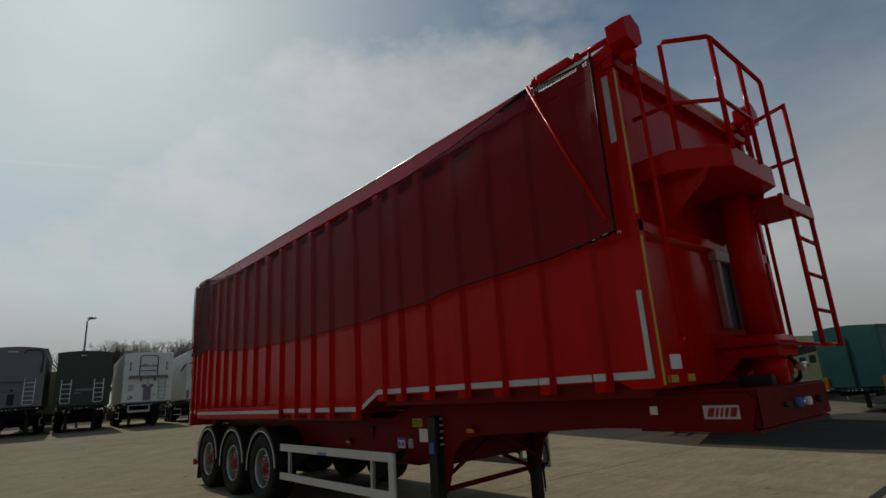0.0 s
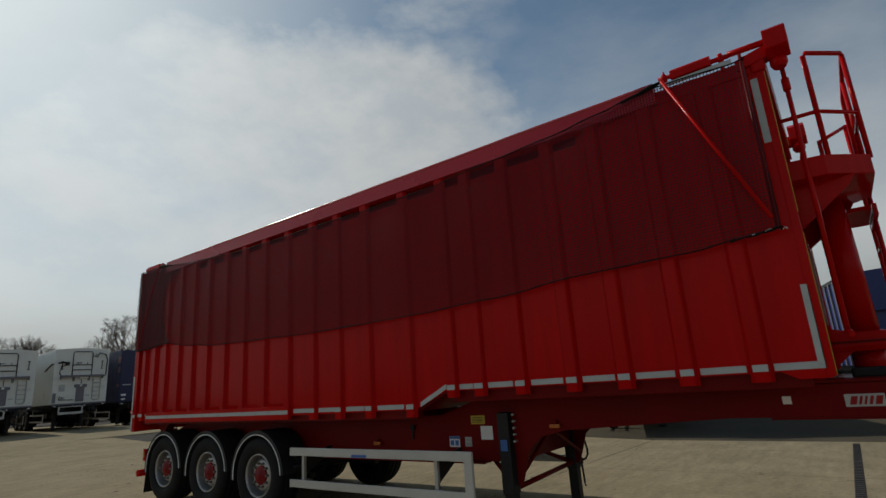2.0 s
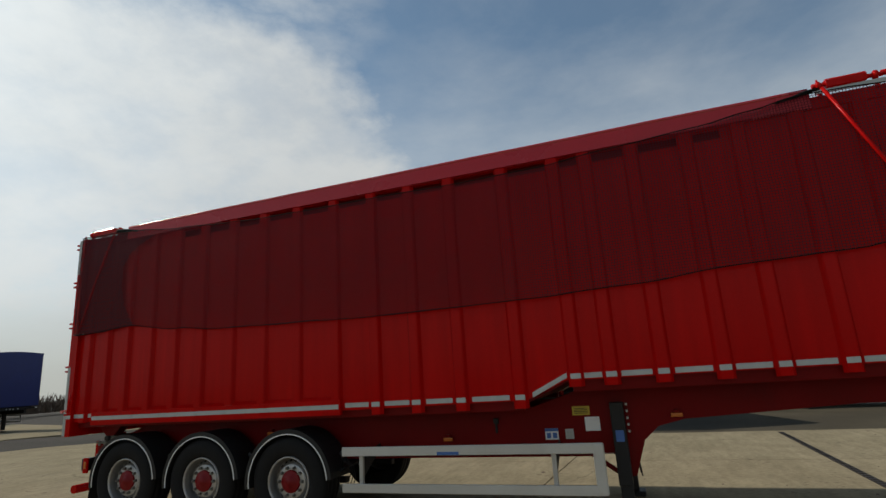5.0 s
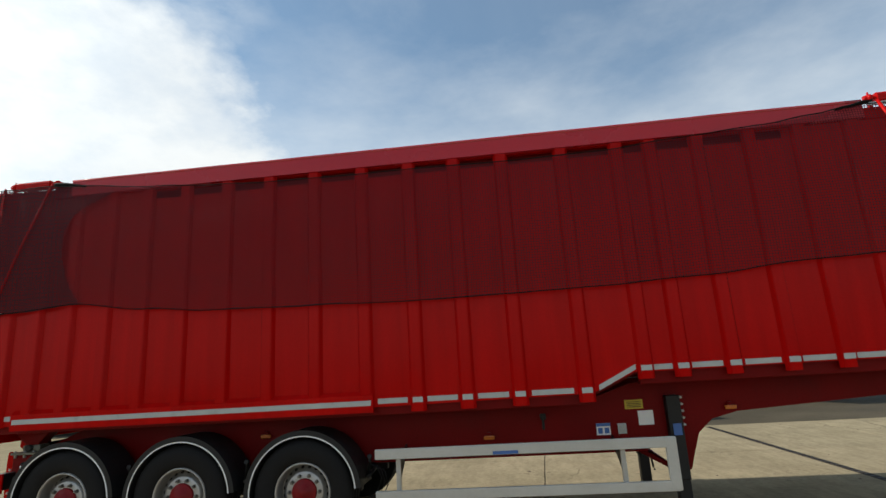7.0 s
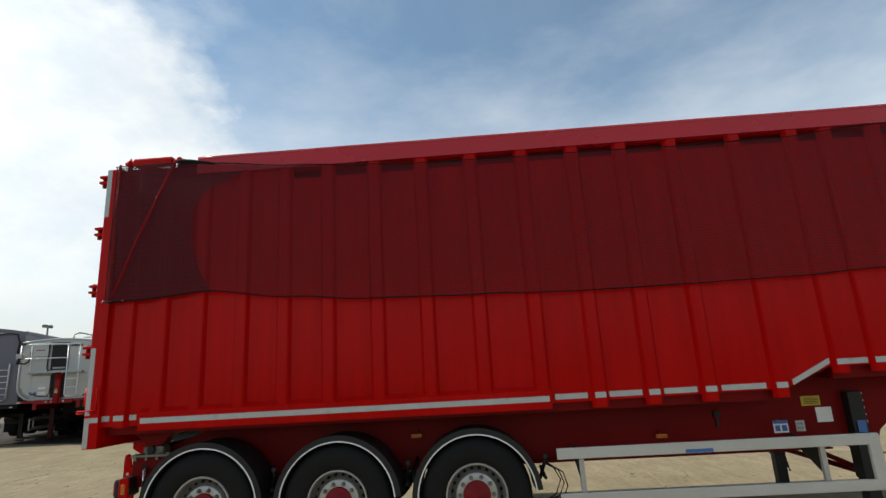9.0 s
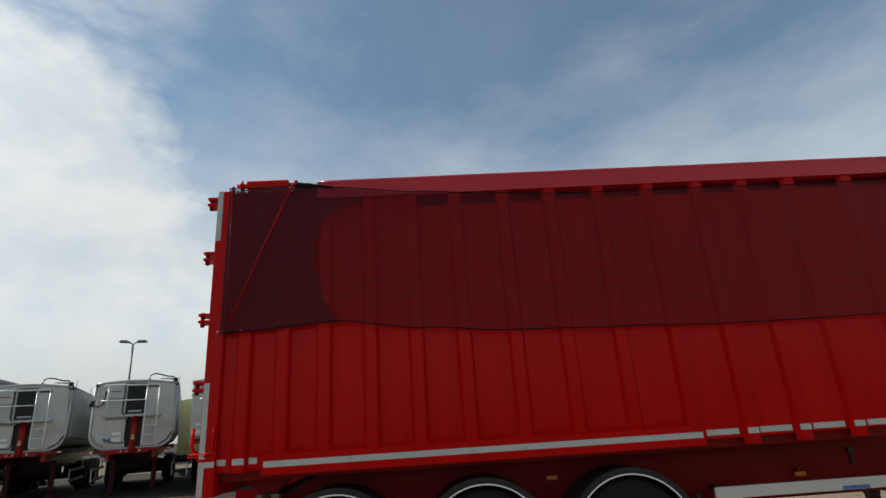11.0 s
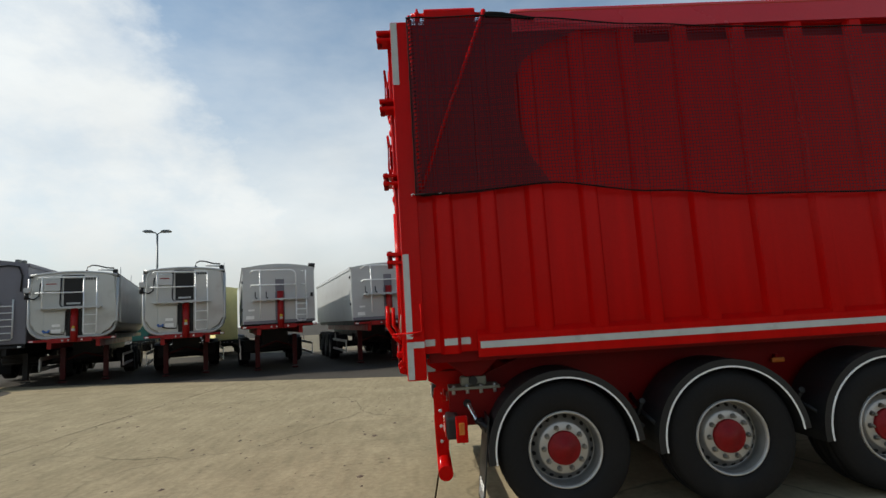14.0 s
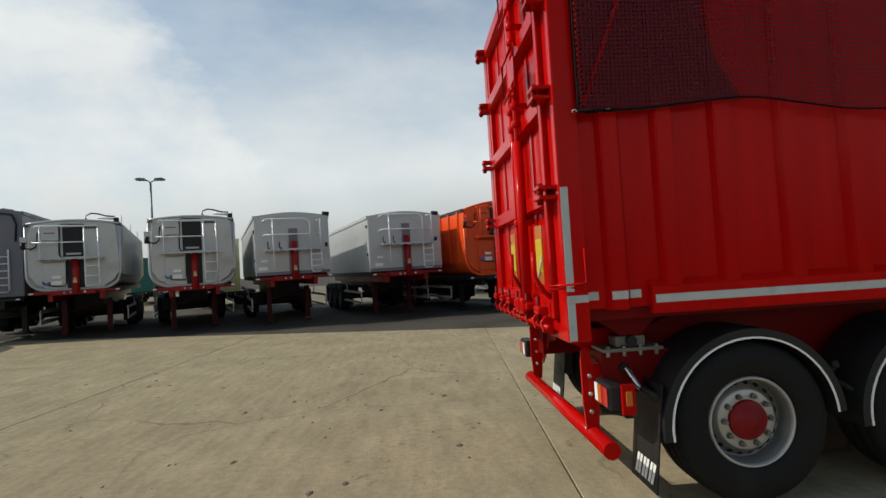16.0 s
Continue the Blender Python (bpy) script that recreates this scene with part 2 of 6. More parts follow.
CHROME = material("bright_metal", (0.62, 0.62, 0.60), 0.22, metal=0.9, vary=0.05)
CONCRETE = material("concrete", (0.285, 0.239, 0.153), 0.9, vary=0.15, scale=1.9, fine=30, bump=0.004, bump_scale=55, stain=(0.228, 0.190, 0.120), stain_at=(0.44, 0.80), stain_scale=0.9, per_object=0.05, spec=0.03, spots=((0.135, 0.113, 0.077), 9.0, 0.97, 1.10), speckle=0.17, cracks=(0.30, 0.006))
JOINT = material("joint_filler", (0.135, 0.117, 0.086), 0.9, vary=0.3, scale=2)
ASPHALT = material("asphalt_gravel", (0.066, 0.059, 0.050), 0.93, vary=0.4, scale=0.5, fine=22, bump=0.012, bump_scale=30, stain=(0.062, 0.056, 0.047), stain_at=(0.55, 0.8), stain_scale=0.25, spec=0.08)
FAR_YARD = material("pale_hardcore", (0.17, 0.148, 0.105), 0.95, vary=0.3, scale=0.3, fine=8, spec=0.1)
GRAVEL = material("dusty_gravel", (0.085, 0.072, 0.050), 0.95, vary=0.35, scale=0.8, fine=26, bump=0.012, bump_scale=34, stain=(0.045, 0.04, 0.033), stain_at=(0.5, 0.8), stain_scale=0.4, spec=0.08)
RUST = material("rusty_steel", (0.055, 0.045, 0.036), 0.8, vary=0.3, scale=6, spec=0.15)
SILVER = material("silver_aluminium", (0.44, 0.45, 0.435), 0.42, metal=0.6, vary=0.10, scale=1.5, fine=30, stain=(0.26, 0.25, 0.23), stain_at=(0.55, 0.85))
SILVER_PALE = material("pale_aluminium", (0.44, 0.45, 0.445), 0.42, metal=0.35, vary=0.08, scale=1.5, fine=30, stain=(0.36, 0.35, 0.33), stain_at=(0.6, 0.85))
GREY = material("grey_paint", (0.155, 0.15, 0.175), 0.45, vary=0.10, scale=1.5)
OFF_WHITE = material("white_body_paint", (0.72, 0.73, 0.68), 0.45, vary=0.07, scale=1.2, stain=(0.36, 0.36, 0.33), stain_at=(0.6, 0.85))
GREEN = material("dark_green_paint", (0.012, 0.035, 0.022), 0.4, vary=0.15)
LADDER = material("bright_ladder_alloy", (0.72, 0.73, 0.72), 0.4, metal=0.2, vary=0.08, scale=6)
NAVY = material("navy_paint", (0.008, 0.013, 0.062), 0.4, vary=0.12)
BLUE = material("blue_paint", (0.011, 0.024, 0.14), 0.4, vary=0.12)
TEAL = material("teal_curtain", (0.008, 0.10, 0.085), 0.5, vary=0.12, bump=0.01, bump_scale=2)
ORANGE = material("orange_paint", (0.74, 0.075, 0.006), 0.4, vary=0.08)
PANEL = material("printed_cream_panel", (0.52, 0.45, 0.25), 0.5, vary=0.12)
CREAM = material("cream_panel", (0.92, 0.80, 0.34), 0.5, vary=0.1)
LIME = material("yellow_green_paint", (0.20, 0.21, 0.06), 0.5, vary=0.12)
OLIVE = material("grey_green_paint", (0.16, 0.16, 0.12), 0.5, vary=0.1)
PALE_RED = material("pale_red", (0.30, 0.13, 0.12), 0.4, vary=0.12, scale=6)
RAM_RED = material("ram_red", (0.26, 0.008, 0.008), 0.4, vary=0.12, spec=0.25)
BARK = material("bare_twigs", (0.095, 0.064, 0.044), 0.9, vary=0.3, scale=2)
HUB_RED = material("hub_red", (0.20, 0.004, 0.006), 0.55, vary=0.25, scale=9, spec=0.25)
# frame red darkened on the legs, for the shade under the trailers
LEG_RED_SHADED = material("shaded_leg_red", (0.055, 0.004, 0.004), 0.5, vary=0.2, spec=0.2)
POST = material("lamp_grey", (0.16, 0.17, 0.17), 0.5, metal=0.3, vary=0.1)


def net_material(name, pitch, thread):
    """Knotted black cord net: square openings let the view and the light through."""
    m = bpy.data.materials.new(name)
    m.use_nodes = True
    N, L = m.node_tree.nodes, m.node_tree.links
    b = N["Principled BSDF"]
    b.inputs["Base Color"].default_value = (0.100, 0.011, 0.016, 1)
    b.inputs["Roughness"].default_value = 0.6
    b.inputs["Specular IOR Level"].default_value = 0.14
    tc = N.new("ShaderNodeTexCoord")
    sp = N.new("ShaderNodeSeparateXYZ")
    warp = N.new("ShaderNodeTexNoise")
    warp.inputs["Scale"].default_value = 1.3
    L.new(tc.outputs["Object"], warp.inputs["Vector"])
    mixv = N.new("ShaderNodeVectorMath")
    mixv.operation = "MULTIPLY_ADD"
    L.new(warp.outputs[1], mixv.inputs[0])
    mixv.inputs[1].default_value = (0.0, 0.05, 0.05)
    L.new(tc.outputs["Object"], mixv.inputs[2])
    L.new(mixv.outputs[0], sp.inputs[0])
    hits = []
    for axis in (1, 2):
        d = N.new("ShaderNodeMath")
        d.operation = "DIVIDE"
        L.new(sp.outputs[axis], d.inputs[0])
        d.inputs[1].default_value = pitch
        f = N.new("ShaderNodeMath")
        f.operation = "FRACT"
        L.new(d.outputs[0], f.inputs[0])
        c = N.new("ShaderNodeMath")
        c.operation = "LESS_THAN"
        L.new(f.outputs[0], c.inputs[0])
        c.inputs[1].default_value = thread / pitch
        hits.append(c.outputs[0])
    mx = N.new("ShaderNodeMath")
    mx.operation = "MAXIMUM"
    L.new(hits[0], mx.inputs[0])
    L.new(hits[1], mx.inputs[1])
    clear = N.new("ShaderNodeBsdfTransparent")
    ms = N.new("ShaderNodeMixShader")
    L.new(mx.outputs[0], ms.inputs[0])
    L.new(clear.outputs[0], ms.inputs[1])
    L.new(b.outputs[0], ms.inputs[2])
    L.new(ms.outputs[0], N["Material Output"].inputs[0])
    return m


NET = net_material("net", 0.0262, 0.0064)
NET_CLOSE = net_material("net_dense", 0.0180, 0.0088)

# ---- mesh helpers ----


def box(bm, lo, hi, bevel=0.0):
    r = bmesh.ops.create_cube(bm, size=1)
    v = r["verts"]
    c = [(a + b) / 2 for a, b in zip(lo, hi)]
    s = [abs(b - a) for a, b in zip(lo, hi)]
    for p in v:
        p.co = Vector((p.co.x * s[0] + c[0], p.co.y * s[1] + c[1], p.co.z * s[2] + c[2]))
    if bevel:
        e = list({e for p in v for e in p.link_edges})
        bmesh.ops.bevel(bm, geom=e, offset=min(bevel, min(s) * 0.45), segments=2, affect="EDGES", profile=0.6)
    return bm


def boxes(*spans, bevel=0.0):
    bm = bmesh.new()
    for lo, hi in spans:
        box(bm, lo, hi, bevel)
    return bm


def tube(bm, pts, r, n=8, closed=False):
    """A round bar along a line of points."""
    pts = [Vector(p) for p in pts]
    rings = []
    for i, p in enumerate(pts):
        a = pts[i - 1] if i else (pts[-1] if closed else p)
        b = pts[i + 1] if i + 1 < len(pts) else (pts[0] if closed else p)
        d = (b - a).normalized()
        side = d.cross(Vector((0, 0, 1)) if abs(d.z) < 0.95 else Vector((1, 0, 0))).normalized()
        over = side.cross(d)
        rr = r[i] if isinstance(r, (list, tuple)) else r
        rings.append([bm.verts.new(p + (side * math.cos(k * math.tau / n) + over * math.sin(k * math.tau / n)) * rr) for k in range(n)])
    pairs = list(zip(rings, rings[1:]))
    if closed:
        pairs.append((rings[-1], rings[0]))
    for a, b in pairs:
        for k in range(n):
            f = bm.faces.new((a[k], a[(k + 1) % n], b[(k + 1) % n], b[k]))
            f.smooth = n > 4
    if not closed:
        bm.faces.new(rings[0])
        bm.faces.new(rings[-1][::-1])
    return bm


def tubes(r, *lines, n=8):
    bm = bmesh.new()
    for pts in lines:
        tube(bm, pts, r, n)
    return bm


def prism(bm, outline, axis, lo, hi, bevel=0.0):
    """An outline of (u, v) drawn out along an axis: x takes (y, z), y takes (x, z), z takes (x, y)."""
    def at(u, v, w):
        return {"x": (w, u, v), "y": (u, w, v), "z": (u, v, w)}[axis]
    a = [bm.verts.new(at(u, v, lo)) for u, v in outline]
    b = [bm.verts.new(at(u, v, hi)) for u, v in outline]
    n = len(outline)
    faces = [bm.faces.new(a), bm.faces.new(b[::-1])]
    for i in range(n):
        faces.append(bm.faces.new((a[i], b[i], b[(i + 1) % n], a[(i + 1) % n])))
    if bevel:
        bmesh.ops.bevel(bm, geom=list({e for f in faces for e in f.edges}), offset=bevel, segments=2, affect="EDGES", profile=0.6)
    return bm


def shape(outline, axis, lo, hi, bevel=0.0):
    return prism(bmesh.new(), outline, axis, lo, hi, bevel)


def lathe(bm, profile, n=32, centre=(0, 0, 0)):
    """A profile of (x, radius) turned about the x axis."""
    c = Vector(centre)
    rings = [[bm.verts.new(c + Vector((x, r * math.cos(k * math.tau / n), r * math.sin(k * math.tau / n)))) for k in range(n)] for x, r in profile]
    for a, b in zip(rings, rings[1:]):
        for k in range(n):
            f = bm.faces.new((a[k], a[(k + 1) % n], b[(k + 1) % n], b[k]))
            f.smooth = True
    return bm


def disc_bar(bm, p, q, r, n=16):
    return tube(bm, (p, q), r, n)


def link(name, data, parent, label=""):
    ob = new(name, data)
    ob.parent = parent
    if label:
        tagged(ob, label)
    return ob


def thing(name, place, label, category, group="", kind="", turn=0.0):
    ob = new(name)
    ob.matrix_basis = pose(*place, 0, 0, turn)
    return tagged(ob, label, category, group, kind)


def mesh_of(name, bm, mat, smooth=False):
    bmesh.ops.recalc_face_normals(bm, faces=bm.faces[:])
    me = bpy.data.meshes.new(name)
    bm.to_mesh(me)
    bm.free()
    me.materials.append(mat)
    if smooth:
        me.polygons.foreach_set("use_smooth", [True] * len(me.polygons))
    return me


def part(name, bm, mat, parent, label="", smooth=False):
    return link(name, mesh_of(name, bm, mat, smooth), parent, label)


def wpart(name, bm, mat, parent, label="", smooth=False):
    """As part(), for a mesh given in the trailer's own yard coordinates."""
    bmesh.ops.translate(bm, vec=(-TX, -TY, 0), verts=bm.verts[:])
    return part(name, bm, mat, parent, label, smooth)


TX, TY = 4.62, 7.0        # the red trailer's middle

# ---- the yard ----


def ease(a, b, v):
    k = min(1, max(0, (v - a) / (b - a)))
    return k * k * (3 - 2 * k)


def lie(x, y):
    """Height of the yard: it rises a little to the north and falls away to the south-east."""
    return 0.45 * ease(19, 33, y) * ease(19, 12, x) - 0.6 * ease(15, 28, x) * ease(12, 6, y)


def kerb_x(y):
    """Where the concrete ends on the east."""
    return 11.5 + 1.4 * ease(5, 11, y) if y < 11 else 12.9 + 0.33 * (y - 11)


gx = [-900, -300, -100, -60] + [-40 + 4 * i for i in range(26)] + [100, 300, 900]
rows = []
g = bmesh.new()
for y in gx:
    rows.append([g.verts.new((x, y, lie(x, y) - 0.03)) for x in gx])
for a, b in zip(rows, rows[1:]):
    for i in range(len(gx) - 1):
        g.faces.new((a[i], a[i + 1], b[i + 1], b[i])).smooth = True
ground = tagged(new("ground", mesh_of("ground", g, ASPHALT)), "dark grey asphalt and gravel around the concrete yard", "ground", kind="structure")

ap = bmesh.new()
arows = []
for i in range(25):
    y = -16 + i
    row = []
    for j in range(9):
        x = 11.0 + (9.5 + 1.2 * noise.noise((y * 0.35, 2, 0))) * j / 8 * ease(9.5, 5.5, y) + 0.01 * j
        row.append(ap.verts.new((x, y, lie(x, y) - 0.022 - 0.004 * (j == 8))))
    arows.append(row)
for a, b in zip(arows, arows[1:]):
    for j in range(8):
        ap.faces.new((a[j], a[j + 1], b[j + 1], b[j])).smooth = True
tagged(new("gravel_apron", mesh_of("gravel_apron", ap, GRAVEL)), "dusty brown gravel beside the concrete", "gravel", kind="structure")

fy = bmesh.new()
frows = []
for i in range(29):
    y = -30 + 4 * i
    frows.append([fy.verts.new((x + 1.5 * noise.noise((y * 0.2, 5, 0)) * (k == 0), y, lie(x, y) - 0.024)) for k, x in enumerate((28.5 + 0.33 * (y - 16), 36 + 0.33 * (y - 16), 48 + 0.33 * (y - 16), 64 + 0.33 * (y - 16)))])
for a, b in zip(frows, frows[1:]):
    for j in range(3):
        fy.faces.new((a[j], a[j + 1], b[j + 1], b[j])).smooth = True
tagged(new("far_yard", mesh_of("far_yard", fy, FAR_YARD)), "pale dusty hardcore beyond the parked trailers", "ground", kind="structure")

yard = tagged(new("pavement", mesh_of("pavement", boxes(((-39, -30, -0.3), (11.2, 18, -0.026))), JOINT)), "pale concrete yard cast in large bays", "pavement", kind="structure")


def slab(x0, x1, y0, y1):
    pts = []
    for x, y in ((x0, y0), (x1, y0), (x1, y1), (x0, y1)):
        if x is None:
            x = kerb_x(y)
        pts.append((x, y - 0.07 * (x - 4)))
    cx, cy = sum(p[0] for p in pts) / 4, sum(p[1] for p in pts) / 4
    gap = 0.0055
    pts = [(x + (gap if x < cx else -gap), y + (gap if y < cy else -gap)) for x, y in pts]
    bm = bmesh.new()
    top = [bm.verts.new((x, y, lie(x, y))) for x, y in pts]
    low = [bm.verts.new((x, y, lie(x, y) - 0.2)) for x, y in pts]
    bm.faces.new(top)
    for i in range(4):
        bm.faces.new((top[i], low[i], low[(i + 1) % 4], top[(i + 1) % 4]))
    bmesh.ops.bevel(bm, geom=[e for e in bm.edges if all(v in top for v in e.verts)], offset=0.006, segments=1, affect="EDGES")
    return bm


JOINTS = (-30, -24, -18, -12, -6, 0.1, 6.1, 12.02, 18.2, 24.0, 27.6, 30.4, 33.6, 39.6, 45.6, 52)
COLUMNS = (-36, -30, -24, -18, -12, -6, 0.2, 7.9, None)
NORTH_COLUMNS = (-36, -30, -24, -18, -12, -6, 0.2, 7.9, 11.8, 14.2, 16.6, None)
for y0, y1 in zip(JOINTS, JOINTS[1:]):
    columns = NORTH_COLUMNS if y0 > 27 else COLUMNS
    for x0, x1 in zip(columns, columns[1:]):
        part("slab", slab(x0, x1, y0, y1), CONCRETE, yard)
drain = tagged(new("drain_channel", mesh_of("drain_channel", boxes(((4.4, 1.86, -0.05), (11.3, 1.97, 0.004)), bevel=0.003), RUST)), "narrow dark steel drain channel let into the concrete", "drain", kind="structure")
for k in range(56):
    part("grate_bar", boxes(((4.42 + k * 0.122, 1.872, 0.004), (4.465 + k * 0.122, 1.958, 0.009))), BLACK, drain)

# ---- the red bulk tipping trailer ----
XN, XF = 3.385, 5.855          # outer faces of the side sheets, near and far
Y0, Y1 = 1.84, 12.20           # front and rear of the body
trailer = thing("tipper_trailer", (TX, TY, 0), "tall glossy red steel bulk tipping trailer with netted sides, parked uncoupled", "trailer")

# side sheets, with the step in their lower edge
SIDE = [(Y0 - 0.02, 1.42), (2.02, 1.42), (2.12, 1.475), (5.16, 1.475), (5.57, 1.30), (7.7, 1.28), (12.06, 1.28), (12.06, 3.90), (10.3, 3.90), (10.3, 3.695), (3.4, 3.695), (3.4, 3.90), (Y0 - 0.02, 3.90)]
RIBS = (11.83, 11.48, 11.10, 10.67, 10.24, 9.79, 9.30, 8.81, 8.30, 7.77, 7.25, 6.76, 6.25, 5.62, 5.05, 4.71, 4.24, 3.72, 3.25, 2.75, 2.245)


def rib_bottom(y):
    return 1.27 if y > 11.6 else 1.36 if y > 7.6 else 1.225 if y > 5.3 else 1.41


def rib_mesh(z0, name, sign):
    """A pressed rib: a shallow channel with sloping flanks, standing proud of the sheet."""
    bm = bmesh.new()
    ring = [(-0.078, 0.0), (-0.052, -0.045), (0.052, -0.045), (0.078, 0.0)]
    lo = [bm.verts.new((sign * -x if sign < 0 else x, y, z0)) for y, x in ring]
    hi = [bm.verts.new((sign * -x if sign < 0 else x, y, 3.806)) for y, x in ring]
    for i in range(3):
        bm.faces.new((lo[i], lo[i + 1], hi[i + 1], hi[i]))
    bm.faces.new(lo)
    bm.faces.new(hi[::-1])
    bmesh.ops.bevel(bm, geom=[e for e in bm.edges if abs(e.verts[0].co.z - e.verts[1].co.z) > 1], offset=0.006, segments=2, affect="EDGES")
    return mesh_of(name, bm, RED)


for sign, x0, x1 in ((1, XN, XN + 0.02), (-1, XF - 0.02, XF)):
    wall = wpart("side_wall", shape(SIDE, "x", x0, x1), RED, trailer)
    face = x0 if sign > 0 else x1
    made = {}
    for y in RIBS:
        z0 = rib_bottom(y)
        if z0 not in made:
            made[z0] = rib_mesh(z0, "rib", sign)
        r = link("rib", made[z0], wall)
        r.location = (face - TX, y - TY, 0)
    out = -sign
    lo_x, hi_x = sorted((face + out * 0.05, face))
    # folded skirt above the wheels
    sk = wpart("skirt", shape([(lo_x, 1.235), (hi_x, 1.235), (hi_x, 1.44), (hi_x - 0.004, 1.44), (lo_x, 1.40)] if sign > 0 else [(hi_x, 1.235), (lo_x, 1.235), (lo_x, 1.44), (lo_x + 0.004, 1.44), (hi_x, 1.40)], "y", 7.70, 11.63), RED, wall)
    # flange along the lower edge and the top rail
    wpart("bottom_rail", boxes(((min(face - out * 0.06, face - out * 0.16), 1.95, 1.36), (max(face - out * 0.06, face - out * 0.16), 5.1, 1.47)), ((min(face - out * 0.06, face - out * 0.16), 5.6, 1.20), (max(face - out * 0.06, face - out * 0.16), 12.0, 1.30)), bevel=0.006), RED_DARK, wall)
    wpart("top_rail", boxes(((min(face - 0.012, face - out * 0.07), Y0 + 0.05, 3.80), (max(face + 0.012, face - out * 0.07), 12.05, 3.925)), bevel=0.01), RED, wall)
    # set-back rail in the darkened red, for the shade under the guard
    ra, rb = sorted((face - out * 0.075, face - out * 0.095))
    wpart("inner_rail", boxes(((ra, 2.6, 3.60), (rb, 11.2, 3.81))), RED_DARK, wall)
    if sign > 0:
        tape = lambda y0, y1, z, x, h=0.05: wpart("reflective_strip", boxes(((x - 0.004, y0, z), (x, y1, z + h))), TAPE, wall, "silver reflective tape")
        tape(7.72, 11.61, 1.300, lo_x)
        for a, b in ((7.36, 7.66), (6.86, 7.16), (6.36, 6.66), (5.74, 6.14)):
            tape(a, b, 1.310, face)
        for y in (7.25, 6.76, 6.25, 5.62):
            tape(y - 0.05, y + 0.05, 1.310, face - 0.046)
        for y in (5.05, 4.71, 4.24, 3.72, 3.25, 2.75, 2.245):
            tape(y - 0.05, y + 0.05, 1.487, face - 0.046)
        for a, b in ((4.80, 4.97), (4.34, 4.62), (3.82, 4.14), (3.34, 3.63), (2.85, 3.16), (2.34, 2.66), (1.86, 2.16)):
            tape(a, b, 1.487, face)
        tape(11.68, 11.75, 1.335, face)
        tape(11.78, 11.88, 1.335, face - 0.046)
        tape(11.95, 12.04, 1.335, face)
        wpart("reflective_strip", shape([(5.14, 1.50), (5.50, 1.325), (5.50, 1.375), (5.14, 1.55)], "x", face - 0.004, face), TAPE, wall, "silver reflective tape")
        wpart("reflective_strip", boxes(((face - 0.005, 1.845, 1.487), (face - 0.001, 1.892, 2.08))), TAPE, wall, "silver reflective tape")
        wpart("reflective_strip", boxes(((face - 0.005, 1.855, 3.20), (face - 0.001, 1.905, 3.75))), TAPE, wall, "silver reflective tape")

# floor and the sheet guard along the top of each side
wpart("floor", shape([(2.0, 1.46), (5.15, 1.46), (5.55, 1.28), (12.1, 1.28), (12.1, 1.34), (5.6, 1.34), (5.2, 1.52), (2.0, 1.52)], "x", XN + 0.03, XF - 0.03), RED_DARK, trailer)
for x0, x1, far in ((3.325, 3.44, False), (5.80, 5.915, True)):
    prof = [(x0, 3.806), (x0 + 0.003, 3.970), (x0 + 0.008, 3.986), (x0 + 0.020, 3.996), (x0 + 0.06, 4.002), (x1, 3.985), (x1, 3.806)]
    if far:
        prof = [(x0 + x1 - u, v) for u, v in prof]
    bm = bmesh.new()
    steps = [2.62 + i * (11.18 - 2.62) / 36 for i in range(37)]
    rings = []
    for y in steps:
        wob = 0.008 * noise.noise((y * 0.9, 3 if far else 0, 0))
        rings.append([bm.verts.new((u + wob * 0.5, y, v + wob * (v > 3.9))) for u, v in prof])
    for a, b in zip(rings, rings[1:]):
        for i in range(len(prof)):
            bm.faces.new((a[i], a[(i + 1) % len(prof)], b[(i + 1) % len(prof)], b[i]))
    bm.faces.new(rings[0])
    bm.faces.new(rings[-1][::-1])
    guard = wpart("sheet_guard", bm, RED_SHEET, trailer, "dull red curved guard over the folded sheet")
    if not far:
        bead = [(x0 + 0.016 + 0.004 * noise.noise((y * 0.9, 0, 0)), y, 3.983 + 0.008 * noise.noise((y * 0.9, 0, 0)) + 0.003 * noise.noise((y * 3.1, 6, 0))) for y in steps]
        wpart("edge_bead", tubes(0.020, bead, n=16), ROLL, guard, "rounded glossy edge of the guard", True)

roll = [(3.372 + 0.006 * noise.noise((i * 0.8, 1, 0)), 3.0 + i * 0.2, 3.972 + 0.008 * noise.noise((i * 1.1, 4, 0))) for i in range(41)]
wpart("rolled_sheet", tubes(0.036, roll, n=12), ROLL, trailer, "glossy red sheet rolled along the top rail", True)

# net over the near side
TOPS = [(1.915, 3.895), (2.45, 3.925), (2.74, 3.932), (3.13, 3.873), (3.6, 3.82), (4.5, 3.766), (5.2, 3.712), (6.2, 3.70), (7.0, 3.715), (7.8, 3.715), (8.8, 3.728), (9.45, 3.76), (10.1, 3.81), (11.08, 3.90), (11.48, 3.935), (12.03, 3.925)]
LOWS = [(1.90, 2.505), (2.2, 2.48), (2.53, 2.44), (3.4, 2.42), (4.4, 2.345), (5.5, 2.31), (7.15, 2.30), (8.3, 2.33), (9.4, 2.36), (10.2, 2.43), (11.02, 2.535), (11.66, 2.49), (12.03, 2.485)]


def along(table, y):
    for (a, u), (b, v) in zip(table, table[1:]):
        if y <= b:
            k = max(0, (y - a) / (b - a))
            k = k * k * (3 - 2 * k)
            return u + (v - u) * k
    return table[-1][1]


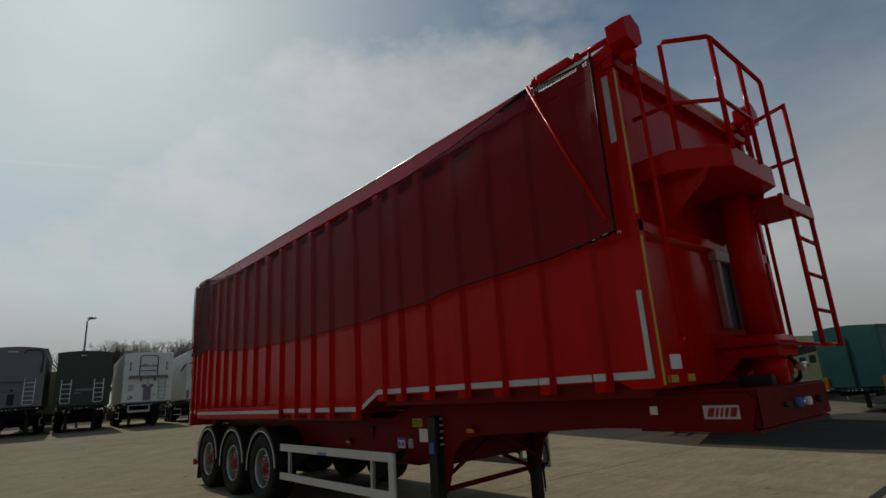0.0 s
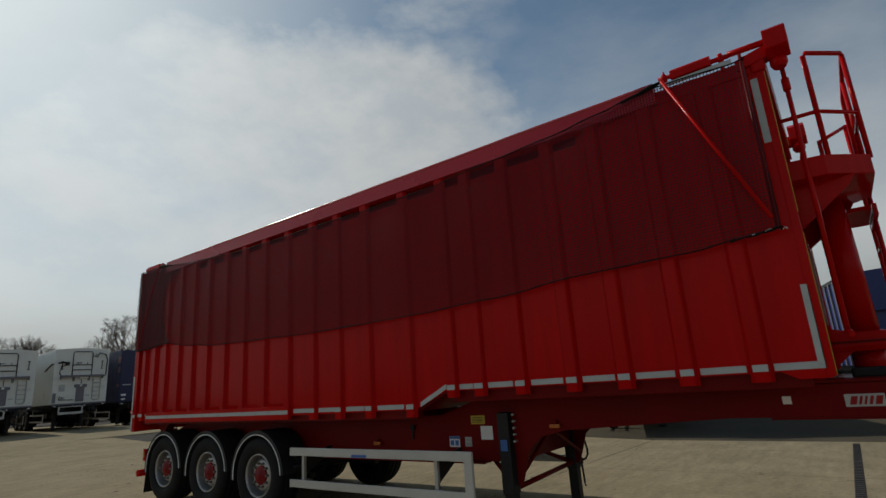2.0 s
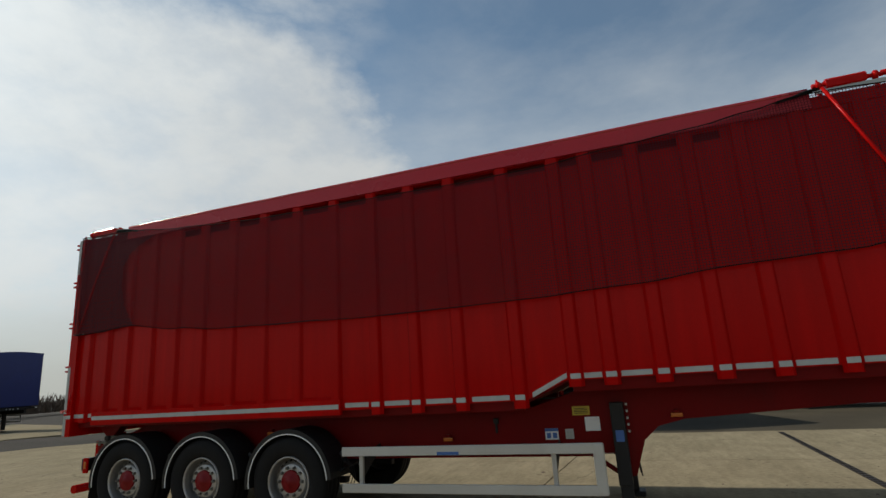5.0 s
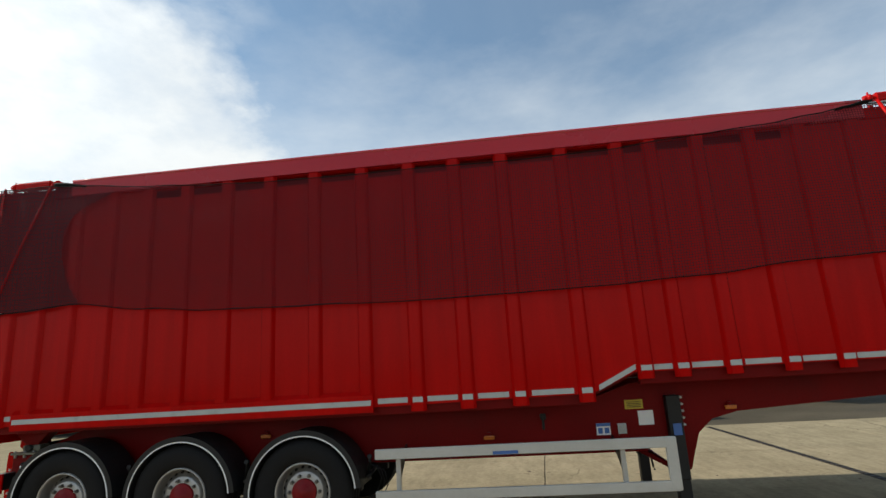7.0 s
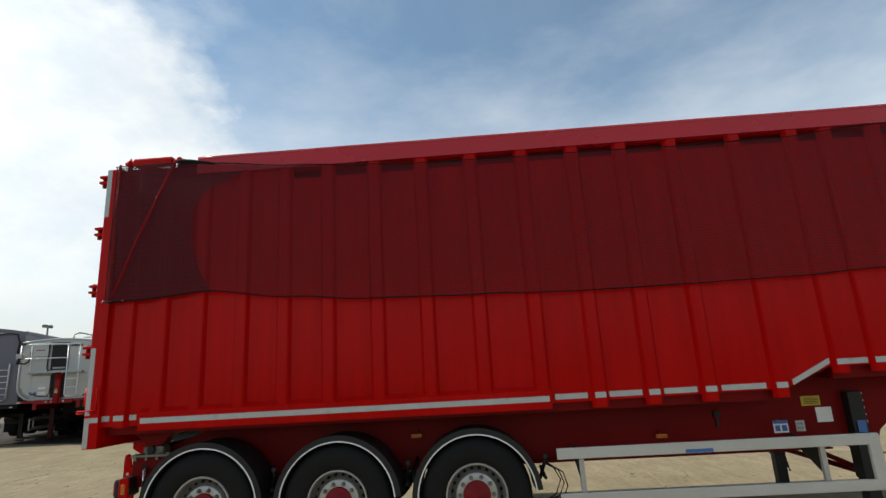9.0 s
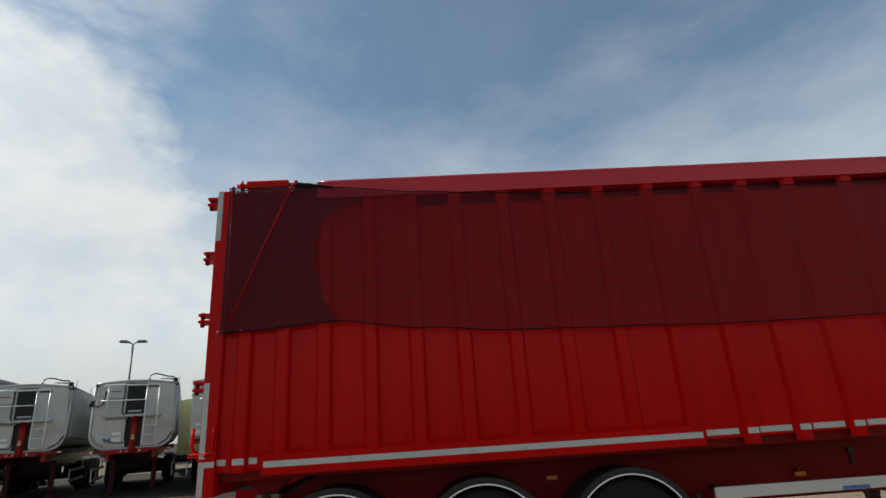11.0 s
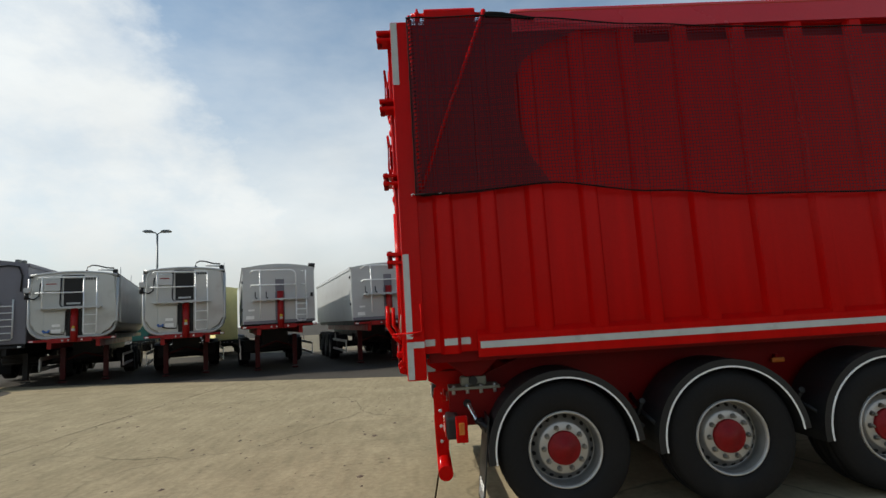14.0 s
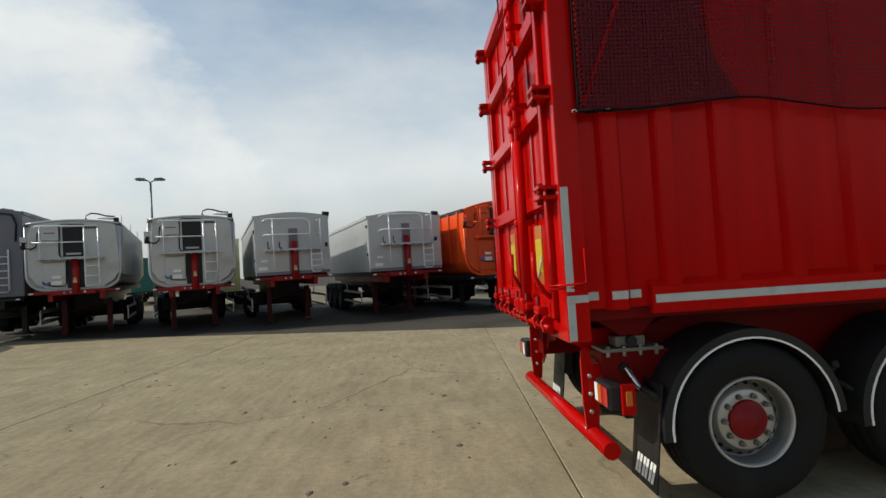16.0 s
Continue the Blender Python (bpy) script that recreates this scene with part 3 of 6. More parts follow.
def net_x(y, f):
    """The net hangs just off the ribs and bellies a little between its edges."""
    return 3.292 - 0.028 * math.sin(math.pi * f) - 0.008 * noise.noise((y * 1.7, f * 2.0, 7)) - (0.02 if y < 2.0 or y > 11.9 else 0)


def net_sheet(y0, y1, off, cut=None, nu=110, nv=14):
    bm = bmesh.new()
    grid = []
    for i in range(nu + 1):
        row = []
        for j in range(nv + 1):
            f = j / nv
            a = y0
            if cut:
                a = cut(f)
            y = a + (y1 - a) * i / nu
            z = along(LOWS, y) + (along(TOPS, y) - along(LOWS, y)) * f
            row.append(bm.verts.new((net_x(y, f) + off, y, z)))
        grid.append(row)
    for i in range(nu):
        for j in range(nv):
            bm.faces.new((grid[i][j], grid[i + 1][j], grid[i + 1][j + 1], grid[i][j + 1])).smooth = True
    return bm


net = wpart("side_net", net_sheet(1.915, 12.03, 0.0), NET, trailer, "black mesh net hung over the upper side", True)
LAYER_EDGE = [(0.0, 10.96), (0.18, 11.12), (0.39, 11.205), (0.62, 11.21), (0.745, 11.12), (0.83, 10.97), (0.90, 10.78), (1.0, 10.55)]


def layer_end(f):
    """Where the second layer ends, from the hem (0) to the top (1)."""
    for (a, u), (b, v) in zip(LAYER_EDGE, LAYER_EDGE[1:]):
        if f <= b:
            return u + (v - u) * (f - a) / (b - a)
    return LAYER_EDGE[-1][1]


wpart("net_fold", net_sheet(11.0, 12.03, 0.046, layer_end, 14, 20), NET_CLOSE, net, "second, denser layer of net at the rear", True)
ys = [1.905 + i * (12.04 - 1.905) / 90 for i in range(91)]
wpart("hem_cord", tubes(0.0065, [(net_x(y, 0) - 0.004, y, along(LOWS, y) + 0.006 * noise.noise((y * 3, 0, 0))) for y in ys], n=6), ROPE, net)
wpart("hem_cord", tubes(0.0055, [(net_x(y, 1) - 0.004, y, along(TOPS, y)) for y in ys], n=6), ROPE, net)
wpart("edge_tube", tubes(0.013, [(3.312, 1.945, 2.50), (3.314, 1.940, 3.2), (3.318, 1.935, 3.97)], n=8), RED_DARK, net)
wpart("edge_tube", tubes(0.013, [(3.302, 11.995, 2.50), (3.302, 12.005, 3.2), (3.306, 12.012, 3.96)], n=8), RED, net)
lacing = [(3.303 + 0.018 * math.cos(k * 1.05), 12.0 + 0.0001 * k / 3 + 0.018 * math.sin(k * 1.05), 2.50 + k * 0.0058) for k in range(250)]
wpart("lacing", tubes(0.0048, lacing, n=5), ROPE, net, "black cord laced round the edge tube")
for y in (1.92, 12.03):
    wpart("edge_cord", tubes(0.006, [(3.279 + 0.002 * math.sin(k * 2.2), y + 0.0015 * math.sin(k * 1.7), 2.48 + k * 0.06) for k in range(25)], n=6), ROPE, net)
wpart("swing_arm", tubes(0.0155, [(3.255, 2.53, 3.95), (3.25, 1.96, 2.58)], n=10), RED, trailer)
wpart("swing_arm", tubes(0.015, [(3.308, 11.41, 3.97), (3.290, 11.7, 3.26), (3.304, 11.985, 2.53)], n=10), RED, trailer)

# wheels, mudguards
WR = 0.962


def turned(name, bm, mat):
    bmesh.ops.scale(bm, vec=(1, WR, WR), verts=bm.verts[:])
    return mesh_of(name, bm, mat)


tyre_me = turned("tyre", lathe(bmesh.new(), [(-0.135, 0.285), (-0.160, 0.297), (-0.182, 0.325), (-0.190, 0.36), (-0.195, 0.43), (-0.182, 0.485), (-0.160, 0.512), (-0.13, 0.524), (-0.105, 0.526), (-0.10, 0.514), (-0.09, 0.514), (-0.085, 0.527), (-0.02, 0.529), (-0.015, 0.515), (0.015, 0.515), (0.02, 0.529), (0.085, 0.527), (0.09, 0.514), (0.10, 0.514), (0.105, 0.526), (0.16, 0.512), (0.192, 0.43), (0.175, 0.30), (0.135, 0.285)], 48), RUBBER)
# dish coloured darker than lip and flange, for the shade inside it
rim_me = turned("rim", lathe(bmesh.new(), [(-0.150, 0.296), (-0.168, 0.291), (-0.172, 0.285), (-0.165, 0.278), (-0.14, 0.274), (-0.125, 0.268), (-0.07, 0.266), (-0.045, 0.263), (-0.036, 0.258), (-0.046, 0.248), (-0.074, 0.222), (-0.094, 0.205), (-0.103, 0.194), (-0.106, 0.18), (-0.106, 0.115), (-0.10, 0.11)], 56), ALLOY)
lip_me = turned("rim_lip", lathe(bmesh.new(), [(-0.150, 0.2975), (-0.1695, 0.2925), (-0.1745, 0.2855), (-0.1675, 0.2765), (-0.150, 0.2735)], 56), LIP)
flange_me = turned("rim_flange", lathe(bmesh.new(), [(-0.104, 0.196), (-0.1085, 0.188), (-0.1085, 0.125)], 40), LIP)
hub_me = turned("wheel", lathe(bmesh.new(), [(-0.10, 0.133), (-0.118, 0.131), (-0.128, 0.128), (-0.132, 0.122), (-0.134, 0.085), (-0.150, 0.075), (-0.155, 0.045), (-0.162, 0.040), (-0.163, 0.0001)], 32), HUB_RED)
# holes drawn as black discs, for the dark inside them
hole_me = mesh_of("hand_hole", disc_bar(bmesh.new(), (-0.0625, 0.2285, 0), (-0.0570, 0.2235, 0), 0.0175, 10), BLACK)
nb = bmesh.new()
tube(nb, ((-0.100, 0, 0), (-0.112, 0, 0)), 0.021, 12)
tube(nb, ((-0.112, 0, 0), (-0.140, 0, 0)), 0.0165, 6)
tube(nb, ((-0.140, 0, 0), (-0.152, 0, 0)), 0.010, 8)
nut_me = mesh_of("wheel_nut", nb, NUT)
AXLES = (11.015, 9.730, 8.445)
for ax in AXLES:
    for side in (1, -1):
        w = link("wheel", hub_me, trailer, "red wheel hub cap")
        w.matrix_basis = pose(side * (3.57 - TX), ax - TY, 0.508, 0, 0, 0 if side > 0 else 180)
        link("tyre", tyre_me, w, "black super-single truck tyre")
        rim = link("rim", rim_me, w, "silver steel rim")
        link("rim_lip", lip_me, rim, "bright outer lip")
        link("rim_flange", flange_me, rim)
        if side > 0:
            for k in range(10):
                a = k * math.tau / 10
                nt = link("wheel_nut", nut_me, w)
                nt.location = (0, 0.155 * math.cos(a), 0.155 * math.sin(a))
            for k in range(20):
                link("hand_hole", hole_me, w).matrix_basis = pose(0, 0, 0, 9 + 18 * k)


def arc(r, a0, a1, n=28):
    return [(-r * math.cos(radians(a0 + (a1 - a0) * i / n)), r * math.sin(radians(a0 + (a1 - a0) * i / n))) for i in range(n + 1)]


for i, ax in enumerate(AXLES):
    for side in (1, -1):
        a0, a1 = 4, 187
        ac = ax - 0.005
        ring = arc(0.592, a0, a1) + arc(0.530, a0, a1)[::-1]
        xa, xb = (3.365, 3.79) if side > 0 else (5.45, 5.875)
        bm = shape([(ac + u, 0.505 + v) for u, v in ring], "x", xa, xb)
        mg = wpart("mudguard", bm, BLACK, trailer, "black plastic mudguard with a white edge line")
        xe = xa - 0.003 if side > 0 else xb + 0.003
        wpart("edge_line", shape([(ac + u, 0.505 + v) for u, v in arc(0.543, a0, a1) + arc(0.531, a0, a1)[::-1]], "x", xe - 0.003, xe + 0.003), WHITE, mg, "white edge line")
        wpart("bracket", tubes(0.017, [(TX + side * (3.50 - TX), ax - 0.64, 0.62), (TX + side * (3.87 - TX), ax - 0.64, 0.66)]), BLACK, mg)
for ax in AXLES:
    wpart("axle", tubes(0.065, [(3.66, ax, 0.508), (5.58, ax, 0.508)], n=14), BLACK, trailer)

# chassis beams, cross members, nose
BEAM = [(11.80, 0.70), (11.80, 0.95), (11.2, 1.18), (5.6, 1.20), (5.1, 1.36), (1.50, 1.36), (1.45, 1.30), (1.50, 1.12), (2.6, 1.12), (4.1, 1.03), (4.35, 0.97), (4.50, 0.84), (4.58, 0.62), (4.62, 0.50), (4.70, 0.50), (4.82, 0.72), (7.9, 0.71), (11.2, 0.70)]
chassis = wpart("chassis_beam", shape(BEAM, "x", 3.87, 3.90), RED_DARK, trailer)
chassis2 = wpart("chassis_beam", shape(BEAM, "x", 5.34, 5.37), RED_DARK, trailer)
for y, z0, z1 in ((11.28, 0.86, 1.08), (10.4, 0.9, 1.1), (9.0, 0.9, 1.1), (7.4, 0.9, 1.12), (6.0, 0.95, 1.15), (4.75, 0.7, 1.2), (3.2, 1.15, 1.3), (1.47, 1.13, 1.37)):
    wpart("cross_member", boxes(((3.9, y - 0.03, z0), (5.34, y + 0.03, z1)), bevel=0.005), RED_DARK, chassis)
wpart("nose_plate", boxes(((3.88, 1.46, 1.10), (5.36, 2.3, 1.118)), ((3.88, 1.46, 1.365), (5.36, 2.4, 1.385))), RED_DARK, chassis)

# landing legs
for x in (3.84, 5.40):
    leg = wpart("landing_leg", boxes(((x - 0.07, 4.665, 0.42), (x + 0.07, 4.80, 1.22)), bevel=0.012), BLACK, trailer, "black landing leg")
    wpart("inner_leg", boxes(((x - 0.055, 4.67, 0.06), (x + 0.055, 4.79, 0.45)), bevel=0.01), BLACK, leg)
    wpart("foot", boxes(((x - 0.12, 4.60, 0.0), (x + 0.12, 4.86, 0.06)), bevel=0.015), BLACK, leg)
    for k in range(5):
        wpart("bolt", tubes(0.012, [(x - 0.02, 4.638, 0.93 + k * 0.066), (x + 0.04, 4.638, 0.93 + k * 0.066)], n=8), GALV, leg)

# aluminium side guards
for side in (1, -1):
    X = lambda x: TX + side * (x - TX)
    span = lambda x0, x1: (min(X(x0), X(x1)), max(X(x0), X(x1)))
    def bx(x0, x1, y0, y1, z0, z1, bev=0.006):
        a, b = span(x0, x1)
        return boxes(((a, y0, z0), (b, y1, z1)), bevel=bev)
    sg = wpart("side_guard", bx(3.355, 3.39, 4.90, 7.70, 0.790, 0.885), GUARD, trailer, "pale aluminium side underrun guard")
    wpart("rail", bx(3.355, 3.39, 4.90, 7.70, 0.415, 0.505), GUARD, sg)
    wpart("upright", bx(3.352, 3.395, 4.87, 4.975, 0.415, 0.886, 0.03), GUARD, sg)
    for y in (7.48, 5.355):
        wpart("post", bx(3.392, 3.43, y - 0.022, y + 0.022, 0.45, 0.86, 0.003), GALV, sg)
        a, b = span(3.43, 3.87)
        wpart("arm", shape([(a, 0.79), (b, 0.86), (b, 0.80), (a, 0.55)] if side > 0 else [(b, 0.79), (a, 0.86), (a, 0.80), (b, 0.55)], "y", y - 0.006, y + 0.006), BLACK, sg)


# rear posts, tail door and its gear
HINGES = (3.84, 3.26, 2.645, 2.02)
for side in (1, -1):
    X = lambda x: TX + side * (x - TX)
    def sbox(x0, x1, y0, y1, z0, z1, bev=0.006):
        a, b = sorted((X(x0), X(x1)))
        return boxes(((a, y0, z0), (b, y1, z1)), bevel=bev)
    post = wpart("rear_post", sbox(3.335, 3.50, 12.025, 12.170, 1.09, 3.93, 0.01), RED, trailer)
    wpart("reflective_strip", sbox(3.331, 3.335, 12.115, 12.162, 1.10, 1.375, 0), TAPE, post, "silver reflective tape")
    wpart("reflective_strip", sbox(3.331, 3.335, 12.115, 12.162, 1.40, 2.04, 0), TAPE, post, "silver reflective tape")
    wpart("reflective_strip", sbox(3.331, 3.335, 12.030, 12.115, 1.33, 1.375, 0), TAPE, post, "silver reflective tape")
    wpart("reflective_strip", sbox(3.331, 3.335, 12.115, 12.165, 3.40, 3.92, 0), TAPE, post, "silver reflective tape")
    for z in HINGES:
        reach = 12.285 if side > 0 else 12.265
        hg = wpart("hinge", sbox(3.37, 3.52, 12.160, reach, z - 0.045, z - 0.018, 0.008), RED, post)
        wpart("hinge_plate", sbox(3.37, 3.52, 12.160, reach, z + 0.018, z + 0.045, 0.008), RED, hg)
        wpart("hinge_pin", tubes(0.02, [(X(3.43), reach - 0.022, z - 0.075), (X(3.43), reach - 0.022, z + 0.06)], n=10), RED_DARK, hg)
wpart("rear_sill", boxes(((3.50, 12.030, 1.09), (5.74, 12.170, 1.20)), bevel=0.008), RED, trailer)
wpart("rear_header", boxes(((3.50, 12.030, 3.82), (5.74, 12.160, 3.93)), bevel=0.008), RED, trailer)
door = wpart("tail_door", boxes(((3.505, 12.080, 1.21), (5.735, 12.120, 3.815)), bevel=0.004), RED, trailer, "red steel tail door with welded ribs")
for x0, x1, depth in ((3.51, 3.575, 12.205), (3.60, 3.64, 12.175), (5.66, 5.73, 12.165)):
    wpart("upright", boxes(((x0, 12.120, 1.22), (x1, depth, 3.80)), bevel=0.008), RED, door)
wpart("upright", boxes(((4.46, 12.120, 1.22), (4.56, 12.190, 3.80)), bevel=0.008), RED, door)
for z in HINGES + (1.27,):
    for x0, x1 in ((3.64, 4.46), (4.56, 5.66)):
        wpart("cross_rib", shape([(12.120, z - 0.075), (12.192, z - 0.055), (12.192, z + 0.045), (12.120, z + 0.085)], "x", x0, x1), RED, door)
for x0, x1 in ((3.80, 3.86), (4.10, 4.16), (4.86, 4.92), (5.26, 5.32)):
    wpart("panel_swage", shape([(12.120, 1.30), (12.120, 3.74), (12.132, 3.72), (12.132, 1.32)], "x", x0, x1), RED, door)
for x, top in ((4.18, 3.92), (4.34, 3.10)):
    rod = wpart("lock_rod", tubes(0.019, [(x, 12.225, 1.24), (x, 12.225, top)], n=10), RED, door)
    for z in (3.42, 3.30, 2.80, 2.66, 1.90):
        if z < top:
            wpart("rod_guide", tubes([0.026, 0.034, 0.034, 0.026], [(x, 12.225, z - 0.028), (x, 12.225, z - 0.018), (x, 12.225, z + 0.018), (x, 12.225, z + 0.028)], n=10), RED, rod)
            wpart("guide_foot", boxes(((x - 0.02, 12.120, z - 0.018), (x + 0.02, 12.212, z + 0.018)), bevel=0.005), RED, rod)
    if top > 3.5:
        wpart("pipe_sleeve", tubes(0.034, [(x, 12.225, 1.30), (x, 12.225, 2.52)], n=12), RED, rod)
        for z in (3.66, 3.04):
            fr = wpart("latch_frame", tubes(0.011, [(x - 0.24, 12.262, z - 0.15), (x + 0.22, 12.262, z - 0.15), (x + 0.22, 12.262, z + 0.15), (x - 0.24, 12.262, z + 0.15), (x - 0.24, 12.262, z - 0.15)], n=6), RED, rod)
            wpart("latch_plate", boxes(((x - 0.19, 12.244, z - 0.09), (x + 0.05, 12.256, z + 0.09)), bevel=0.004), RED, fr)
            for dz in (-0.11, 0.11):
                wpart("latch_peg", boxes(((x - 0.07, 12.240, z + dz - 0.02), (x - 0.03, 12.258, z + dz + 0.02)), bevel=0.005), RED, fr)
    wpart("cam", boxes(((x - 0.06, 12.215, 1.20), (x + 0.06, 12.280, 1.32)), bevel=0.02), RED, rod)
for x0 in (3.70, 4.62):
    pl = wpart("marker_board", boxes(((x0, 12.196, 1.44), (x0 + 0.20, 12.202, 1.84))), ORANGE_LENS, door, "orange and yellow reflective marker board")
    wpart("yellow_band", boxes(((x0 + 0.012, 12.202, 1.52), (x0 + 0.188, 12.205, 1.75))), YELLOW, pl)
wpart("latch_bar", tubes(0.022, [(3.56, 12.219, 1.155), (5.68, 12.219, 1.155)], n=10), RED, door)
for k in range(9):
    x = 3.66 + k * 0.24
    wpart("claw", shape([(12.170, 1.10), (12.240, 1.12), (12.254, 1.19), (12.219, 1.23), (12.170, 1.21)], "x", x, x + 0.035, 0.004), RED, door)
for k in range(6):
    x = 3.70 + k * 0.36
    wpart("clamp", boxes(((x, 12.190, 1.235), (x + 0.14, 12.261, 1.29)), bevel=0.016), RED, door)
    wpart("clamp_bolt", tubes(0.014, [(x + 0.07, 12.240, 1.17), (x + 0.07, 12.240, 1.36)], n=8), RED_DARK, door)
for x in (3.56, 4.30):
    wpart("lever", tubes(0.017, [(x, 12.205, 1.36), (x - 0.02, 12.250, 1.40), (x - 0.03, 12.310, 1.50), (x - 0.03, 12.306, 1.66)], n=8), RED, door)
wpart("latch_rod", tubes(0.008, [(3.315, 12.045, 1.66), (3.312, 12.040, 1.455), (3.32, 12.090, 1.445), (3.36, 12.268, 1.44)], n=6), RED, door)
wpart("latch_rod", tubes(0.008, [(3.325, 12.060, 1.425), (3.36, 12.268, 1.42)], n=6), RED, door)
wpart("chain", tubes(0.007, [(3.72, 12.205, 1.62), (3.76, 12.226, 1.48), (3.83, 12.219, 1.42), (3.80, 12.212, 1.52)], n=5), GALV, door)

# net rollers above both ends
for y0, y1, lift in ((11.40, 11.975, 0.0), (2.07, 2.55, 0.03)):
    # a folded cover plate over the roller, its shaft held by an eye at either end
    za, zb = 3.945 + lift, 4.030 + lift
    cover = shape([(3.322, za), (3.318, zb - 0.02), (3.332, zb), (3.425, zb + 0.004), (3.435, za + 0.01)], "y", y0 + 0.075, y1 - 0.085, 0.004)
    rl = wpart("net_roller", cover, RED, trailer, "red folded cover over the net roller")
    wpart("shaft", tubes(0.021, [(3.365, y0 - 0.055, 3.985 + lift), (3.365, y1 + 0.02, 3.995 + lift)], n=10), RED, rl)
    for yy in (y0, y1 - 0.03):
        wpart("shaft_eye", tubes([0.030, 0.044, 0.044, 0.030], [(3.365, yy - 0.020, 3.985 + lift), (3.365, yy - 0.010, 3.985 + lift), (3.365, yy + 0.012, 3.986 + lift), (3.365, yy + 0.022, 3.986 + lift)], n=14), RED, rl)
        wpart("roller_bracket", boxes(((3.345, yy - 0.012, 3.89), (3.395, yy + 0.014, 3.985 + lift)), bevel=0.008), RED, rl)
    wpart("locking_bolt", tubes(0.009, [(3.365, y1 - 0.03, 4.02 + lift), (3.365, y1 - 0.03, 4.052 + lift)], n=8), RED, rl)
wpart("drive_shaft", tubes(0.026, [(3.375, 2.02, 4.03), (3.385, 1.72, 4.03)], n=10), RED, trailer)
wpart("reflective_strip", boxes(((3.335, 2.0, 3.927), (3.345, 2.56, 3.965))), TAPE, trailer, "silver reflective tape")

# front wall
front = wpart("front_wall", boxes(((3.39, 1.86, 1.42), (5.85, 1.90, 3.92)), bevel=0.004), RED, trailer)
wpart("front_rib", shape([(1.86, 2.46), (1.80, 2.50), (1.80, 2.58), (1.86, 2.62)], "x", 3.39, 5.85), RED, front)
wpart("front_header", boxes(((3.36, 1.78, 3.80), (5.88, 1.88, 3.93)), bevel=0.012), RED, front)
for x0, x1 in ((3.380, 3.46), (5.78, 5.860)):
    wpart("front_post", boxes(((x0, 1.80, 1.43), (x1, 1.86, 3.80)), bevel=0.008), RED, front)
wpart("yellow_line", boxes(((3.386, 1.796, 1.44), (3.412, 1.800, 2.46))), YELLOW, front, "yellow contour tape")
wpart("yellow_line", boxes(((3.386, 1.796, 2.62), (3.412, 1.800, 3.79))), YELLOW, front, "yellow contour tape")
wpart("yellow_line", boxes(((3.50, 1.774, 3.895), (5.74, 1.779, 3.925))), YELLOW, front, "yellow contour tape")
for x0 in (3.47, 3.60, 3.85):
    wpart("yellow_line", boxes(((x0, 1.852, 1.45), (x0 + 0.10, 1.859, 1.50))), YELLOW, front, "yellow contour tape")
wpart("notice", boxes(((3.63, 1.852, 1.54), (3.78, 1.859, 1.64))), WHITE, front, "white printed notice")
for x0, x1 in ((4.60, 4.66), (4.93, 4.98)):
    wpart("grille_bar", boxes(((x0, 1.80, 1.84), (x1, 1.855, 2.44)), bevel=0.006), PALE_RED, front)
wpart("grille_head", boxes(((4.56, 1.79, 2.40), (5.02, 1.855, 2.50)), bevel=0.01), PALE_RED, front)
# black plate standing in for the unlit opening between the bars
wpart("grille_dark", boxes(((4.66, 1.845, 1.84), (4.93, 1.858, 2.40))), BLACK, front)

# front ram and its bracket
ram = wpart("front_ram", tubes(0.118, [(4.61, 1.57, 1.38), (4.61, 1.57, 1.62)], [(4.61, 1.57, 1.70), (4.61, 1.59, 2.92)], n=28), RED, trailer, "tall red hydraulic tipping ram")
wpart("collar", boxes(((4.34, 1.40, 1.58), (4.80, 1.84, 1.75)), bevel=0.05), RED, ram)
wpart("collar_band", boxes(((4.33, 1.39, 1.655), (4.81, 1.84, 1.675)), bevel=0.004), RED_DARK, ram)
for x in (4.36, 4.75):
    wpart("gusset", shape([(1.86, 1.42), (1.86, 1.80), (1.62, 1.74), (1.62, 1.64), (1.68, 1.58)], "x", x, x + 0.025), RED, ram)
for x in (4.34, 4.72):
    wpart("ram_foot", boxes(((x, 1.48, 1.375), (x + 0.08, 1.72, 1.46)), bevel=0.02), BLACK, ram)
wpart("hose", tubes(0.018, [(4.80, 1.50, 1.60), (4.90, 1.46, 1.50), (4.92, 1.48, 1.42), (4.90, 1.54, 1.375)], n=8), BLACK, ram)
wpart("coupling", tubes(0.03, [(4.76, 1.42, 1.50), (4.90, 1.42, 1.51)], n=10), CHROME, ram)

# platform with rails, landing and ladder
PLAT = [(3.56, 1.86), (3.58, 1.56), (3.86, 1.27), (4.66, 1.27), (4.86, 1.50), (4.86, 1.86)]
plat = wpart("platform", shape(PLAT, "z", 2.90, 3.06, 0.006), RED, trailer)
wpart("platform_bracket", shape([(1.86, 2.50), (1.86, 2.90), (1.40, 2.90), (1.45, 2.82)], "x", 3.72, 3.75), RED, plat)
wpart("platform_bracket", shape([(1.86, 2.50), (1.86, 2.90), (1.40, 2.90), (1.45, 2.82)], "x", 4.76, 4.79), RED, plat)
R = 0.019
rail = wpart("handrail", tubes(R, [(3.63, 1.53, 3.06), (3.63, 1.53, 3.92), (3.65, 1.51, 3.95), (3.88, 1.28, 3.96), (3.93, 1.27, 3.96), (4.86, 1.27, 3.93), (4.89, 1.27, 3.90), (4.89, 1.27, 2.85)], n=8), RED, trailer)
